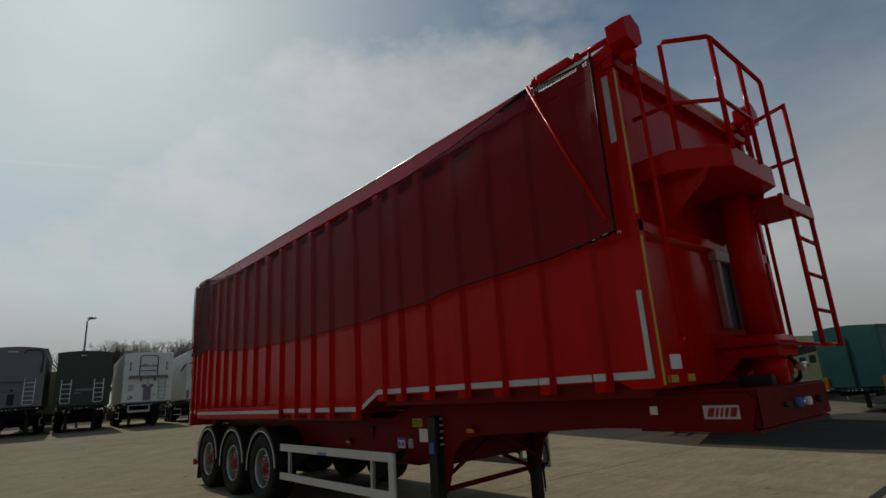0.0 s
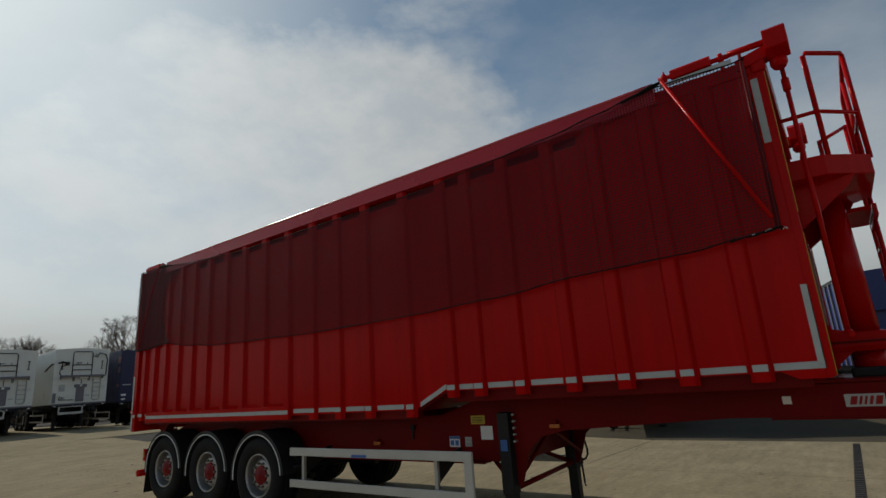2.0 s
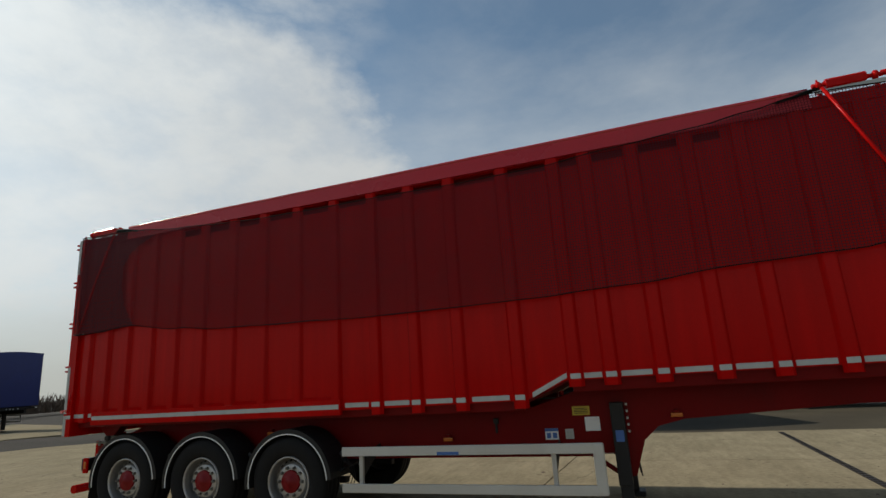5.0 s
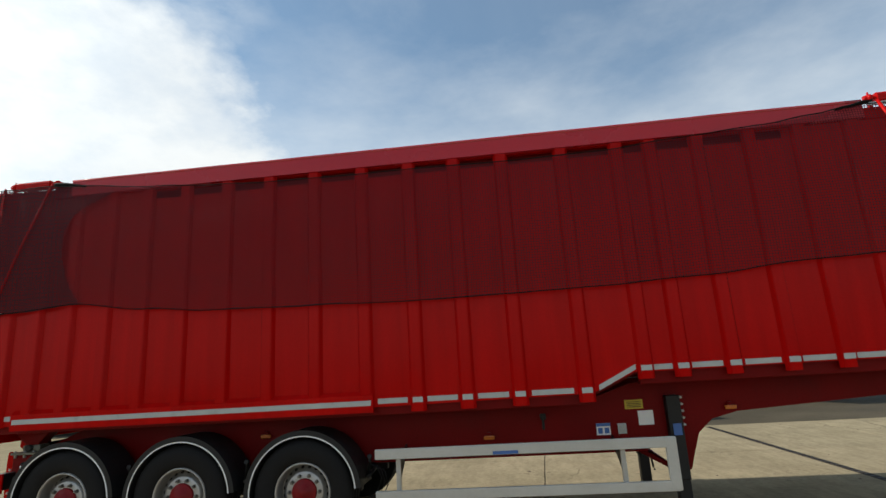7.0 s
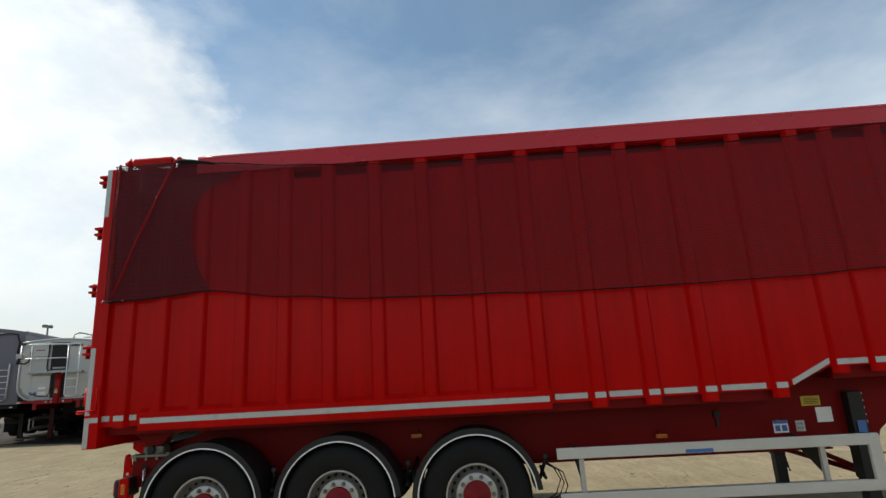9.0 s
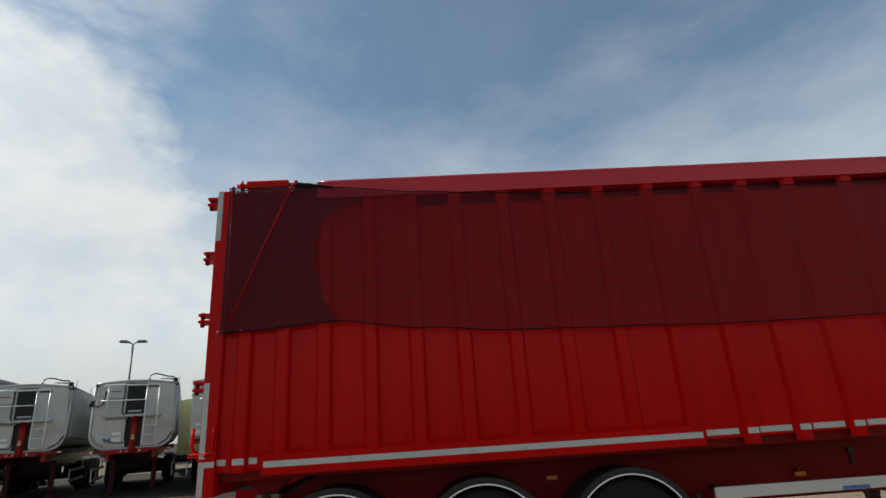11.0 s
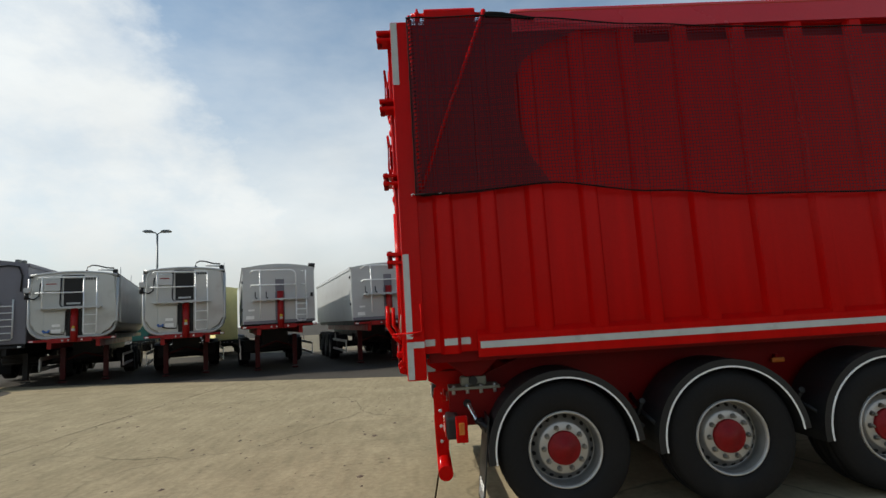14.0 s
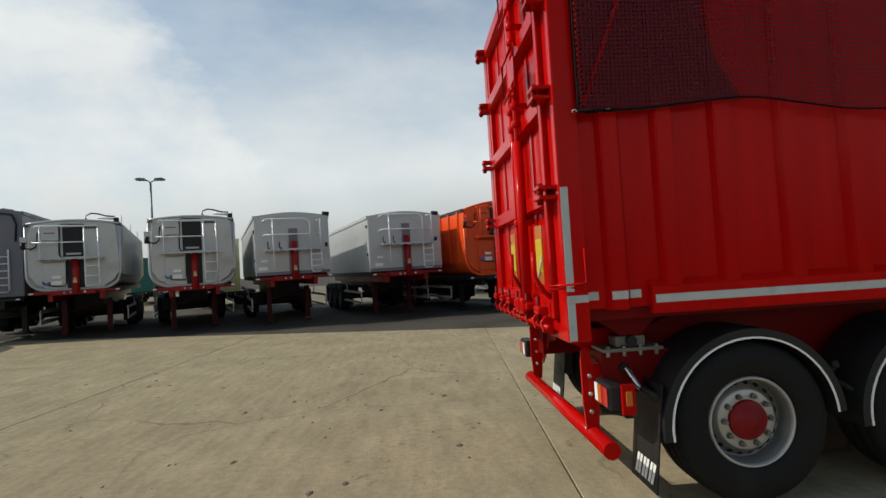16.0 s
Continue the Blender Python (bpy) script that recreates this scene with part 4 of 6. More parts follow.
wpart("rail_post", tubes(R, [(3.90, 1.27, 3.04), (3.90, 1.27, 3.95)]), RED, rail)
wpart("rail_post", tubes(R, [(4.42, 1.27, 3.04), (4.42, 1.27, 3.94)]), RED, rail)
wpart("mid_rail", tubes(R * 0.9, [(3.63, 1.83, 3.43), (3.63, 1.53, 3.43), (3.90, 1.27, 3.43), (4.42, 1.27, 3.43)]), RED, rail)
wpart("rail_post", tubes(R, [(5.42, 1.27, 2.80), (5.42, 1.27, 3.88)]), RED, rail)
wpart("rail_post", tubes(R, [(5.10, 1.52, 2.85), (5.10, 1.52, 3.68)]), RED, rail)
wpart("top_bar", tubes(R, [(5.42, 1.27, 3.865), (5.10, 1.52, 3.665)]), RED, rail)
wpart("mid_rail", tubes(R * 0.9, [(5.42, 1.27, 3.33), (5.10, 1.52, 3.20)]), RED, rail)
wpart("landing_step", boxes(((4.68, 1.29, 2.80), (5.44, 1.66, 2.84)), ((4.68, 1.25, 2.74), (5.44, 1.285, 2.85)), bevel=0.006), RED, trailer)
lad = wpart("ladder", tubes(R, [(4.92, 1.27, 2.80), (4.90, 1.27, 1.66)], [(5.41, 1.27, 2.80), (5.37, 1.27, 1.64)]), RED, trailer)
for z in (2.52, 2.22, 1.93, 1.66):
    wpart("rung", tubes(R * 0.85, [(4.91, 1.27, z), (5.39, 1.27, z - 0.01)]), RED, lad)
wpart("stay", tubes(R * 0.8, [(4.74, 1.46, 1.68), (5.37, 1.27, 1.65)]), RED, lad)

# motor housings of the net gear, with their upright shafts
for side in (1, -1):
    bm = bmesh.new()
    X = (lambda x: x) if side > 0 else (lambda x: 9.09 - x)
    prism(bm, [(X(3.29), 3.92), (X(3.28), 4.07), (X(3.40), 4.145), (X(3.51), 4.08), (X(3.52), 3.94), (X(3.43), 3.87)], "y", 1.60, 1.76, 0.008)
    mt = wpart("motor_housing", bm, RED, trailer, "red sheet-metal gear housing")
    # tapered carrier behind the housing, and the bearing cup below it
    carrier = bmesh.new()
    near, far_ = [carrier.verts.new((X(u), 1.735, v)) for u, v in ((3.36, 3.90), (3.36, 4.00), (3.47, 4.00), (3.47, 3.90))], [carrier.verts.new((X(u), 1.98, v)) for u, v in ((3.335, 3.84), (3.335, 3.93), (3.50, 3.93), (3.50, 3.84))]
    for i in range(4):
        carrier.faces.new((near[i], near[(i + 1) % 4], far_[(i + 1) % 4], far_[i]))
    carrier.faces.new(near)
    carrier.faces.new(far_[::-1])
    wpart("housing_arm", carrier, RED, mt)
    wpart("bearing_cup", tubes([0.045, 0.062, 0.062, 0.04], [(X(3.44), 1.69, 3.80), (X(3.44), 1.69, 3.83), (X(3.44), 1.69, 3.87), (X(3.44), 1.69, 3.90)], n=14), RED, mt)
    sh = wpart("upright_shaft", tubes(0.017, [(X(3.50), 1.68, 3.90), (X(3.50), 1.68, 1.72)]), RED, mt)
    wpart("shaft_joint", tubes(0.028, [(X(3.50), 1.68, 3.72), (X(3.50), 1.68, 3.62)], n=10), RED, sh)
    wpart("shaft_handle", tubes(0.02, [(X(3.50), 1.68, 1.74), (X(3.44), 1.66, 1.70)], n=8), RED, sh)

# hooks and tangled elastic on the net's lower corners
for y, way in ((1.895, 1), (12.055, -1)):
    hk = [(3.288, y + way * 0.035, 2.489)] + [(3.286, y + way * 0.012 * math.cos(a * 0.6), 2.489 + 0.009 * math.sin(a * 0.6)) for a in range(8)]
    wpart("net_hook", tubes(0.0045, hk, n=6), CHROME, net)
    for k in range(3):
        tangle = [(3.286 - 0.004 * k, y + way * (0.04 + 0.022 * i), along(LOWS, y + way * (0.04 + 0.028 * i)) - 0.002 + 0.011 * math.sin(i * 1.3 + k * 2.1) * (1 - i / 16)) for i in range(16)]
        # third strand: short pale bits standing for glints on the cord
        wpart("elastic_cord", tubes(0.0065, tangle, n=6) if k < 2 else tubes(0.0035, tangle[2:5], tangle[7:9], n=6), ROPE if k < 2 else GALV, net)
wpart("rail_cap", boxes(((3.35, 11.14, 3.90), (3.46, 11.42, 3.975)), bevel=0.008), RED_DARK, trailer)
wpart("gathered_net", tubes([0.016, 0.026, 0.024, 0.018, 0.012], [(3.33, 11.44, 3.965), (3.325, 11.36, 3.958), (3.325, 11.26, 3.952), (3.32, 11.16, 3.935), (3.315, 11.0, 3.905)], n=8), ROPE, net)
wpart("gathered_net", tubes([0.012, 0.022, 0.016, 0.010], [(3.30, 2.54, 3.965), (3.30, 2.64, 3.95), (3.30, 2.76, 3.925), (3.30, 2.90, 3.90)], n=8), ROPE, net)

# name plates and fittings on the chassis
CX = 3.868


def plate(name, y0, y1, z0, z1, mat, label="", x=CX):
    return wpart(name, boxes(((x - 0.004, y0, z0), (x + 0.001, y1, z1))), mat, chassis, label)


plate("notice", 5.01, 5.19, 1.10, 1.19, YELLOW, "yellow warning plate")
for k in range(4):
    plate("print_bar", 5.03, 5.17, 1.118 + k * 0.016, 1.124 + k * 0.016, BLACK, x=CX - 0.004)
plate("notice", 4.92, 5.07, 0.94, 1.08, WHITE, "white data plate")
plate("notice", 5.36, 5.50, 0.86, 0.975, WHITE, "blue and white instruction label")
plate("print_bar", 5.36, 5.50, 0.945, 0.975, BLUE_PRINT, x=CX - 0.004)
for k in range(2):
    plate("print_bar", 5.375 + k * 0.065, 5.42 + k * 0.065, 0.875, 0.93, BLUE_PRINT, x=CX - 0.004)
sock = plate("air_coupling", 5.20, 5.285, 0.865, 0.965, SILVER, "cast air coupling plate")
for dy in (0.025, 0.06):
    for dz in (0.03, 0.07):
        wpart("port", tubes(0.012, [(CX - 0.02, 5.20 + dy, 0.865 + dz), (CX, 5.20 + dy, 0.865 + dz)], n=8), GALV, sock)
wpart("catch", boxes(((CX - 0.03, 6.00, 1.04), (CX, 6.06, 1.10)), ((CX - 0.02, 6.02, 0.94), (CX, 6.045, 1.04)), bevel=0.008), BLACK, chassis, "black latch")
for y, z in ((9.02, 1.01), (6.60, 0.89), (4.17, 1.075)):
    mk = wpart("side_marker", boxes(((CX - 0.05, y - 0.055, z - 0.02), (CX - 0.02, y + 0.055, z + 0.02)), bevel=0.01), ORANGE_LENS, chassis, "amber side marker lamp")
    wpart("lamp_bracket", boxes(((CX - 0.04, y - 0.02, z + 0.02), (CX, y + 0.02, z + 0.05)), bevel=0.004), RED_DARK, mk)
lg = plate("maker_panel", 1.56, 1.80, 1.19, 1.28, TAPE, "white maker panel with red block shapes")
for y0, y1 in ((1.735, 1.775), (1.705, 1.722), (1.675, 1.69), (1.640, 1.66), (1.585, 1.625)):
    wpart("logo_block", shape([(y1, 1.205), (y0, 1.205), (y0 - 0.018, 1.265), (y1 - 0.018, 1.265)], "x", CX - 0.009, CX - 0.004), RAM_RED, lg)
plate("reflector", 2.14, 2.20, 1.22, 1.28, WHITE, "small white reflector")
plate("label", 4.69, 4.77, 0.84, 0.95, BLUE_PRINT, "small blue label", x=3.763)
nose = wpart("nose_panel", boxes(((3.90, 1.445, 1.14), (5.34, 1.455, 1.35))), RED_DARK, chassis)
for x, m, s in ((4.35, GREEN, 0.03), (4.58, BLUE_PRINT, 0.05), (4.78, WHITE, 0.045), (5.05, BLACK, 0.04), (4.68, CHROME, 0.025)):
    wpart("coupling", tubes(s * 0.7, [(x, 1.40, 1.25), (x, 1.45, 1.25)], n=12), m, nose)
wpart("guard_label", boxes(((3.349, 6.32, 0.795), (3.353, 6.56, 0.825))), BLUE_PRINT, trailer)
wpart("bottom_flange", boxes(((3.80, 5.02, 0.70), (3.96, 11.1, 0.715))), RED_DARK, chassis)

# bracing between the legs, winding handle
wpart("leg_brace", tubes(0.028, [(3.90, 4.72, 0.46), (5.34, 4.72, 0.50)]), RED_DARK, trailer)
wpart("leg_brace", tubes(0.025, [(3.90, 4.72, 0.48), (4.3, 5.35, 0.84)]), RED_DARK, trailer)
wpart("leg_brace", tubes(0.025, [(5.34, 4.72, 0.50), (4.9, 5.35, 0.84)]), RED_DARK, trailer)
wpart("leg_brace", tubes(0.022, [(3.88, 4.60, 0.62), (4.6, 4.60, 0.98), (5.36, 4.60, 0.62)]), RED_DARK, trailer)
wpart("winding_handle", tubes(0.013, [(5.45, 4.69, 0.90), (5.45, 4.615, 0.88), (5.45, 4.585, 0.80), (5.45, 4.550, 0.64), (5.45, 4.552, 0.58), (5.45, 4.58, 0.535), (5.45, 4.66, 0.50)], n=8), BLACK, trailer, "black winding handle")
wpart("handle_grip", tubes([0.028, 0.030, 0.013, 0.013, 0.016], [(5.45, 4.655, 0.54), (5.45, 4.65, 0.48), (5.44, 4.64, 0.46), (5.42, 4.62, 0.26), (5.41, 4.61, 0.22)], n=8), BLACK, trailer)

# axle gear: air bags, arms, pipes
for ax in AXLES:
    for x in (3.98, 5.26):
        wpart("air_bag", tubes([0.11, 0.125, 0.115, 0.125, 0.11], [(x, ax + 0.30, 0.46), (x, ax + 0.30, 0.52), (x, ax + 0.30, 0.57), (x, ax + 0.30, 0.62), (x, ax + 0.30, 0.70)], n=16), RUBBER, trailer)
        wpart("trailing_arm", boxes(((x - 0.05, ax - 0.45, 0.40), (x + 0.05, ax + 0.40, 0.47)), bevel=0.012), BLACK, trailer)
    wpart("guard_stay", tubes(0.017, [(3.45, ax + 0.61 - 0.045, 0.64), (3.60, ax + 0.60, 0.70), (3.87, ax + 0.58, 0.80)], n=8), BLACK, trailer)
    stay = wpart("stay_bar", tubes(0.017, [(3.60, ax - 0.60, 0.60), (3.545, ax - 0.645, 0.74), (3.51, ax - 0.655, 0.80)], n=10), BLACK, trailer)
    wpart("stay_cap", tubes([0.024, 0.027, 0.018], [(3.522, ax - 0.653, 0.80), (3.502, ax - 0.655, 0.805), (3.497, ax - 0.655, 0.806)], n=14), BLACK, stay)
for k in range(3):
    loop = [(3.52 + 0.03 * k, 7.80 - 0.012 * k, 0.74), (3.51, 7.72 - 0.04 * k, 0.70 - 0.02 * k), (3.50, 7.67 - 0.03 * k, 0.60 - 0.03 * k), (3.51, 7.72 - 0.03 * k, 0.48 - 0.02 * k), (3.53, 7.81, 0.42)]
    wpart("air_line", tubes(0.006, loop, n=6), BLACK, trailer)

# rear end of the chassis: cross box, hinge block, lamps, bumper, flaps
tail = wpart("hinge_box", boxes(((3.66, 11.40, 0.68), (3.94, 11.86, 0.96)), bevel=0.008), RED_DARK, trailer)
wpart("hinge_box", boxes(((5.30, 11.40, 0.68), (5.58, 11.86, 0.96)), bevel=0.008), RED_DARK, trailer)
wpart("cross_tube", tubes(0.075, [(3.94, 11.47, 0.80), (5.30, 11.47, 0.80)], n=14), RED_DARK, trailer)
wpart("pivot_shaft", tubes(0.035, [(3.62, 11.66, 1.03), (5.62, 11.66, 1.03)], n=12), BLACK, trailer)
for side in (1, -1):
    X = lambda x: TX + side * (x - TX)
    def sbox(x0, x1, y0, y1, z0, z1, bev=0.006):
        a, b = sorted((X(x0), X(x1)))
        return boxes(((a, y0, z0), (b, y1, z1)), bevel=bev)
    hb = wpart("hinge_block", sbox(3.62, 3.86, 11.45, 11.86, 0.962, 0.985, 0.004), OLIVE, tail)
    for k in range(4):
        wpart("bolt", tubes(0.014, [(X(3.645), 11.49 + k * 0.11, 0.93), (X(3.645), 11.49 + k * 0.11, 1.0)], n=6), GALV, hb)
    wpart("hinge_lug", sbox(3.66, 3.80, 11.55, 11.76, 0.985, 1.06, 0.02), OLIVE, hb)
    wpart("body_lug", shape([(11.40, 1.235), (11.92, 1.235), (11.72, 1.06), (11.58, 1.06)], "x", min(X(3.66), X(3.80)), max(X(3.66), X(3.80)), 0.01), RED_DARK, hb)
    back = 0.0 if side > 0 else -0.05
    outline = [(11.78, 0.92), (11.85, 0.91), (11.875, 0.87), (11.91, 0.87), (11.925, 0.96), (11.95, 0.99), (11.975, 0.98), (11.985, 0.92), (11.985, 0.62), (11.97, 0.41), (11.89, 0.41), (11.87, 0.64), (11.78, 0.70)]
    br = wpart("bumper_bracket", shape([(u + back, v) for u, v in outline], "x", min(X(3.72), X(3.745)), max(X(3.72), X(3.745))), RED, tail)
    wpart("hinge_arm", shape([(12.02, 1.09), (11.66, 1.09), (11.63, 0.99), (11.65, 0.90), (11.70, 0.86), (11.76, 0.865), (12.02, 1.02)], "x", min(X(3.90), X(3.925)), max(X(3.90), X(3.925)), 0.003), RED, tail)
    wpart("bracket_gusset", shape([(X(3.745), 0.60), (X(3.745), 0.90), (X(4.02), 0.90), (X(4.02), 0.84)] if side > 0 else [(X(3.745), 0.56), (X(3.745), 0.93), (X(4.30), 0.93), (X(4.30), 0.87), (X(4.05), 0.82)], "y", 11.86 + back, 11.872 + back), RED_DARK, tail)
    for z in (0.56, 0.68, 0.80):
        wpart("bolt", tubes(0.013, [(X(3.705), 11.935 + back, z), (X(3.76), 11.935 + back, z)], n=6), GALV, br)
    rear = 0.0 if side > 0 else 0.085
    lm = wpart("tail_lamp", sbox(3.46, 3.72, 11.80 + rear, 11.90 + rear, 0.62, 0.79, 0.02), BLACK, tail, "black tail lamp cluster")
    wpart("lens", sbox(3.475, 3.58, 11.902 + rear, 11.912 + rear, 0.645, 0.765, 0.004), RED_LENS, lm)
    wpart("lens", sbox(3.585, 3.64, 11.902 + rear, 11.912 + rear, 0.645, 0.765, 0.004), ORANGE_LENS, lm)
    wpart("lens", sbox(3.645, 3.70, 11.902 + rear, 11.912 + rear, 0.645, 0.765, 0.004), WHITE, lm)
    wpart("lamp_guard", sbox(3.43, 3.455, 11.74, 11.83, 0.60, 0.80, 0.01), RED, lm)
    wpart("side_lens", sbox(3.422, 3.431, 11.765, 11.805, 0.66, 0.75, 0.004), ORANGE_LENS, lm)
    bm = bmesh.new()
    prism(bm, [(11.575, 0.78), (11.585, 0.78), (11.665, 0.11), (11.655, 0.11)], "x", min(X(3.40), X(3.78)), max(X(3.40), X(3.78)))
    fl = wpart("mud_flap", bm, BLACK, trailer, "black rubber mud flap")
    for a in (3.64, 3.545, 3.45):
        for du, dw in ((0.0, 0.030), (0.042, 0.030)):
            u0, u1 = X(a + du), X(a + du + dw)
            bm = shape([(u0, 0.155), (u1, 0.155), (u1 + 0.035 * side * -1, 0.285), (u0 + 0.035 * side * -1, 0.285)], "y", 0.0, 0.003)
            for v in bm.verts:
                v.co.y += 11.6625 - (v.co.z - 0.155) * 0.119
            wpart("logo_block", bm, WHITE, fl)
    wpart("stay_tube", tubes(0.019, [(X(3.66), 11.72, 0.855), (X(3.625), 11.705, 0.845), (X(3.56), 11.665, 0.745), (X(3.53), 11.64, 0.72)], n=10), CHROME, tail)
    wpart("stay_flange", tubes(0.032, [(X(3.662), 11.72, 0.855), (X(3.645), 11.715, 0.852)], n=12), BLACK, tail)
    wpart("stay_sleeve", tubes(0.026, [(X(3.545), 11.655, 0.735), (X(3.44), 11.572, 0.685)], n=10), BLACK, tail)
wpart("rear_bumper", tubes(0.055, [(3.40, 11.925, 0.40), (5.66, 11.925, 0.40)], n=24), RED, trailer, "round red underrun bumper bar")

# ---- parked trailers round the yard ----
far_tyre = mesh_of("tyre", lathe(bmesh.new(), [(-0.15, 0.29), (-0.19, 0.33), (-0.19, 0.45), (-0.15, 0.515), (0.15, 0.515), (0.19, 0.45), (0.19, 0.33), (0.15, 0.29)], 28), RUBBER)
far_rim = mesh_of("rim", lathe(bmesh.new(), [(-0.16, 0.30), (-0.15, 0.275), (-0.06, 0.25), (-0.09, 0.19), (-0.10, 0.10), (-0.15, 0.09), (-0.15, 0.001)], 24), ALLOY)


def wheel_set(parent, rears):
    for ax in rears:
        for side in (1, -1):
            w = link("wheel", far_rim, parent)
            w.matrix_basis = pose(side * -1.05, ax, 0.515, 0, 0, 0 if side > 0 else 180)
            link("tyre", far_tyre, w)


def section(w, z0, z1, round_low, arch, n=7):
    """Outline of a body from the front: rounded lower corners, arched top."""
    h = w / 2
    pts = []
    if round_low:
        pts = [(-h + round_low - round_low * math.sin(math.pi / 2 * (1 - i / n)), z0 + round_low - round_low * math.cos(math.pi / 2 * (1 - i / n))) for i in range(n + 1)]
        right = [(-u, v) for u, v in pts[::-1]]
        low = pts + right
    else:
        low = [(-h, z0), (h, z0)]
    top = [(h - w * i / 10, z1 + arch * math.sin(math.pi * i / 10)) for i in range(11)]
    return low + top


def singles(name, spans, mat, parent):
    for lo, hi in spans:
        part(name, boxes((lo, hi)), mat, parent)


def ladder(parent, x0, x1, y, z0, z1, rungs, mat, r=0.022):
    lad = part("ladder", tubes(r, [(x0, y, z1), (x0, y, z0 + 0.06), (x0 + 0.05, y, z0), (x1 - 0.05, y, z0), (x1, y, z0 + 0.06), (x1, y, z1)], n=6), mat, parent)
    for k in range(rungs):
        z = z0 + (k + 1) * (z1 - z0) / (rungs + 1)
        part("rung", tubes(r * 0.8, [(x0, y, z), (x1, y, z)], n=6), mat, lad)


def yard_trailer(place, heading, label, body_mat, frame_mat=RAM_RED, z0=1.32, z1=3.50, width=2.5, length=9.6, round_low=0.0, arch=0.08, ribs=0, style="tipper", legs=True, dark=False, rim_mat=None, trim=SILVER_PALE):
    x, y = place
    t = thing("parked_trailer", (x, y, lie(x, y)), label, "trailer", "trailers parked round the yard", turn=-heading)
    bm = shape(section(width, z0, z1, round_low, arch), "y", 0.0, length)
    bmesh.ops.bevel(bm, geom=[e for e in bm.edges if all(v.co.y < 0.01 for v in e.verts)], offset=0.10 if round_low else 0.02, segments=3, affect="EDGES")
    body = part("body", bm, body_mat, t)
    h = width / 2
    rib_half = 0.05
    deep = 0.075 if body_mat is SILVER else 0.045
    for side in (-1, 1):
        for k in range(ribs):
            yy = 0.5 + k * (length - 0.9) / max(1, ribs - 1)
            part("rib", boxes(((min(side * h, side * (h + deep)), yy - rib_half, z0 + round_low * 0.8), (max(side * h, side * (h + deep)), yy + rib_half, z1 - 0.05)), bevel=0.012), rim_mat or (SILVER_PALE if body_mat is SILVER else body_mat), body)
        part("top_rail", boxes(((min(side * (h - 0.04), side * (h + 0.03)), 0.05, z1 - 0.09), (max(side * (h - 0.04), side * (h + 0.03)), length, z1 + 0.02)), bevel=0.01), BLACK if ribs else body_mat, body)
    # chassis, legs, wheels, guards
    # black block and side boxes added for the shade beneath the body
    ch = part("underframe", boxes(((-0.46, 2.5, 0.90), (0.46, length - 0.2, z0 - 0.14)), ((-1.1, 0.4, z0 - 0.15), (1.1, length, z0 + 0.01))), BLACK, t)
    for side in (-1, 1):
        a, b = sorted((side * 0.60, side * 0.72))
        part("chassis_beam", boxes(((a, 0.05, z0 - 0.36), (b, length, z0 - 0.12))), BLACK if dark else frame_mat, t)
        a, b = sorted((side * 0.62, side * 1.05))
        part("tank_box", boxes(((a, 4.7, 0.55), (b, 5.4, 1.0)), bevel=0.03), BLACK, ch)
    part("header_beam", boxes(((-0.62, -0.10, z0 - 0.18), (0.52, 0.10, z0 - 0.04)), bevel=0.012), frame_mat, ch)
    for a, b in ((-1.18, -0.62), (0.52, 1.18)):
        part("wing_beam", boxes(((a, -0.07, z0 - 0.13), (b, 0.02, z0 - 0.06)), bevel=0.012), frame_mat, ch)
    for u in (-0.28, -0.12, 0.02, 0.24):
        part("coupling", tubes(0.028, [(u, -0.10, z0 - 0.11), (u, -0.135, z0 - 0.11)], n=8), TAPE if u < 0.2 else WHITE, ch)
    for u in (-1.1, 1.1):
        part("marker_lamp", boxes(((u - 0.05, -0.085, z0 - 0.115), (u + 0.05, -0.069, z0 - 0.075))), WHITE, ch)
    if legs:
        for u in (-0.64, 0.64):
            lg = part("landing_leg", boxes(((u - 0.08, 1.90, 0.1), (u + 0.08, 2.06, 1.2)), bevel=0.012), LEG_RED_SHADED if frame_mat is RAM_RED else frame_mat, t)
            part("foot", boxes(((u - 0.11, 1.86, 0.0), (u + 0.11, 2.10, 0.05)), bevel=0.01), LEG_RED_SHADED if frame_mat is RAM_RED else frame_mat, lg)
        part("leg_brace", tubes(0.03, [(-0.64, 1.98, 0.75), (0, 1.98, 0.98), (0.64, 1.98, 0.75)], n=6), LEG_RED_SHADED if frame_mat is RAM_RED else frame_mat, t)
    wheel_set(t, (length - 1.3, length - 2.62, length - 3.94))
    # unseen axle gear and flaps, added to darken the view under the body
    for ax in (length - 1.3, length - 2.62, length - 3.94):
        part("axle", tubes(0.075, [(-1.0, ax, 0.515), (1.0, ax, 0.515)], n=10), BLACK, t)
        for u in (-0.5, 0.5):
            part("air_spring", tubes([0.11, 0.14, 0.11], [(u, ax + 0.3, 0.62), (u, ax + 0.3, 0.78), (u, ax + 0.3, 0.93)], n=10), BLACK, t)
    part("air_tank", tubes([0.06, 0.15, 0.15, 0.06], [(-0.58, 3.4, 0.80), (-0.52, 3.4, 0.80), (0.52, 3.4, 0.80), (0.58, 3.4, 0.80)], n=14), BLACK, t)
    part("valve_board", boxes(((-0.56, 3.9, 0.62), (0.56, 3.94, 1.02))), BLACK, t)
    part("rear_bumper", boxes(((-1.15, length - 0.16, 0.42), (1.15, length - 0.06, 0.56)), bevel=0.015), BLACK, t)
    for side in (-1, 1):
        a, b = sorted((side * 0.80, side * 1.24))
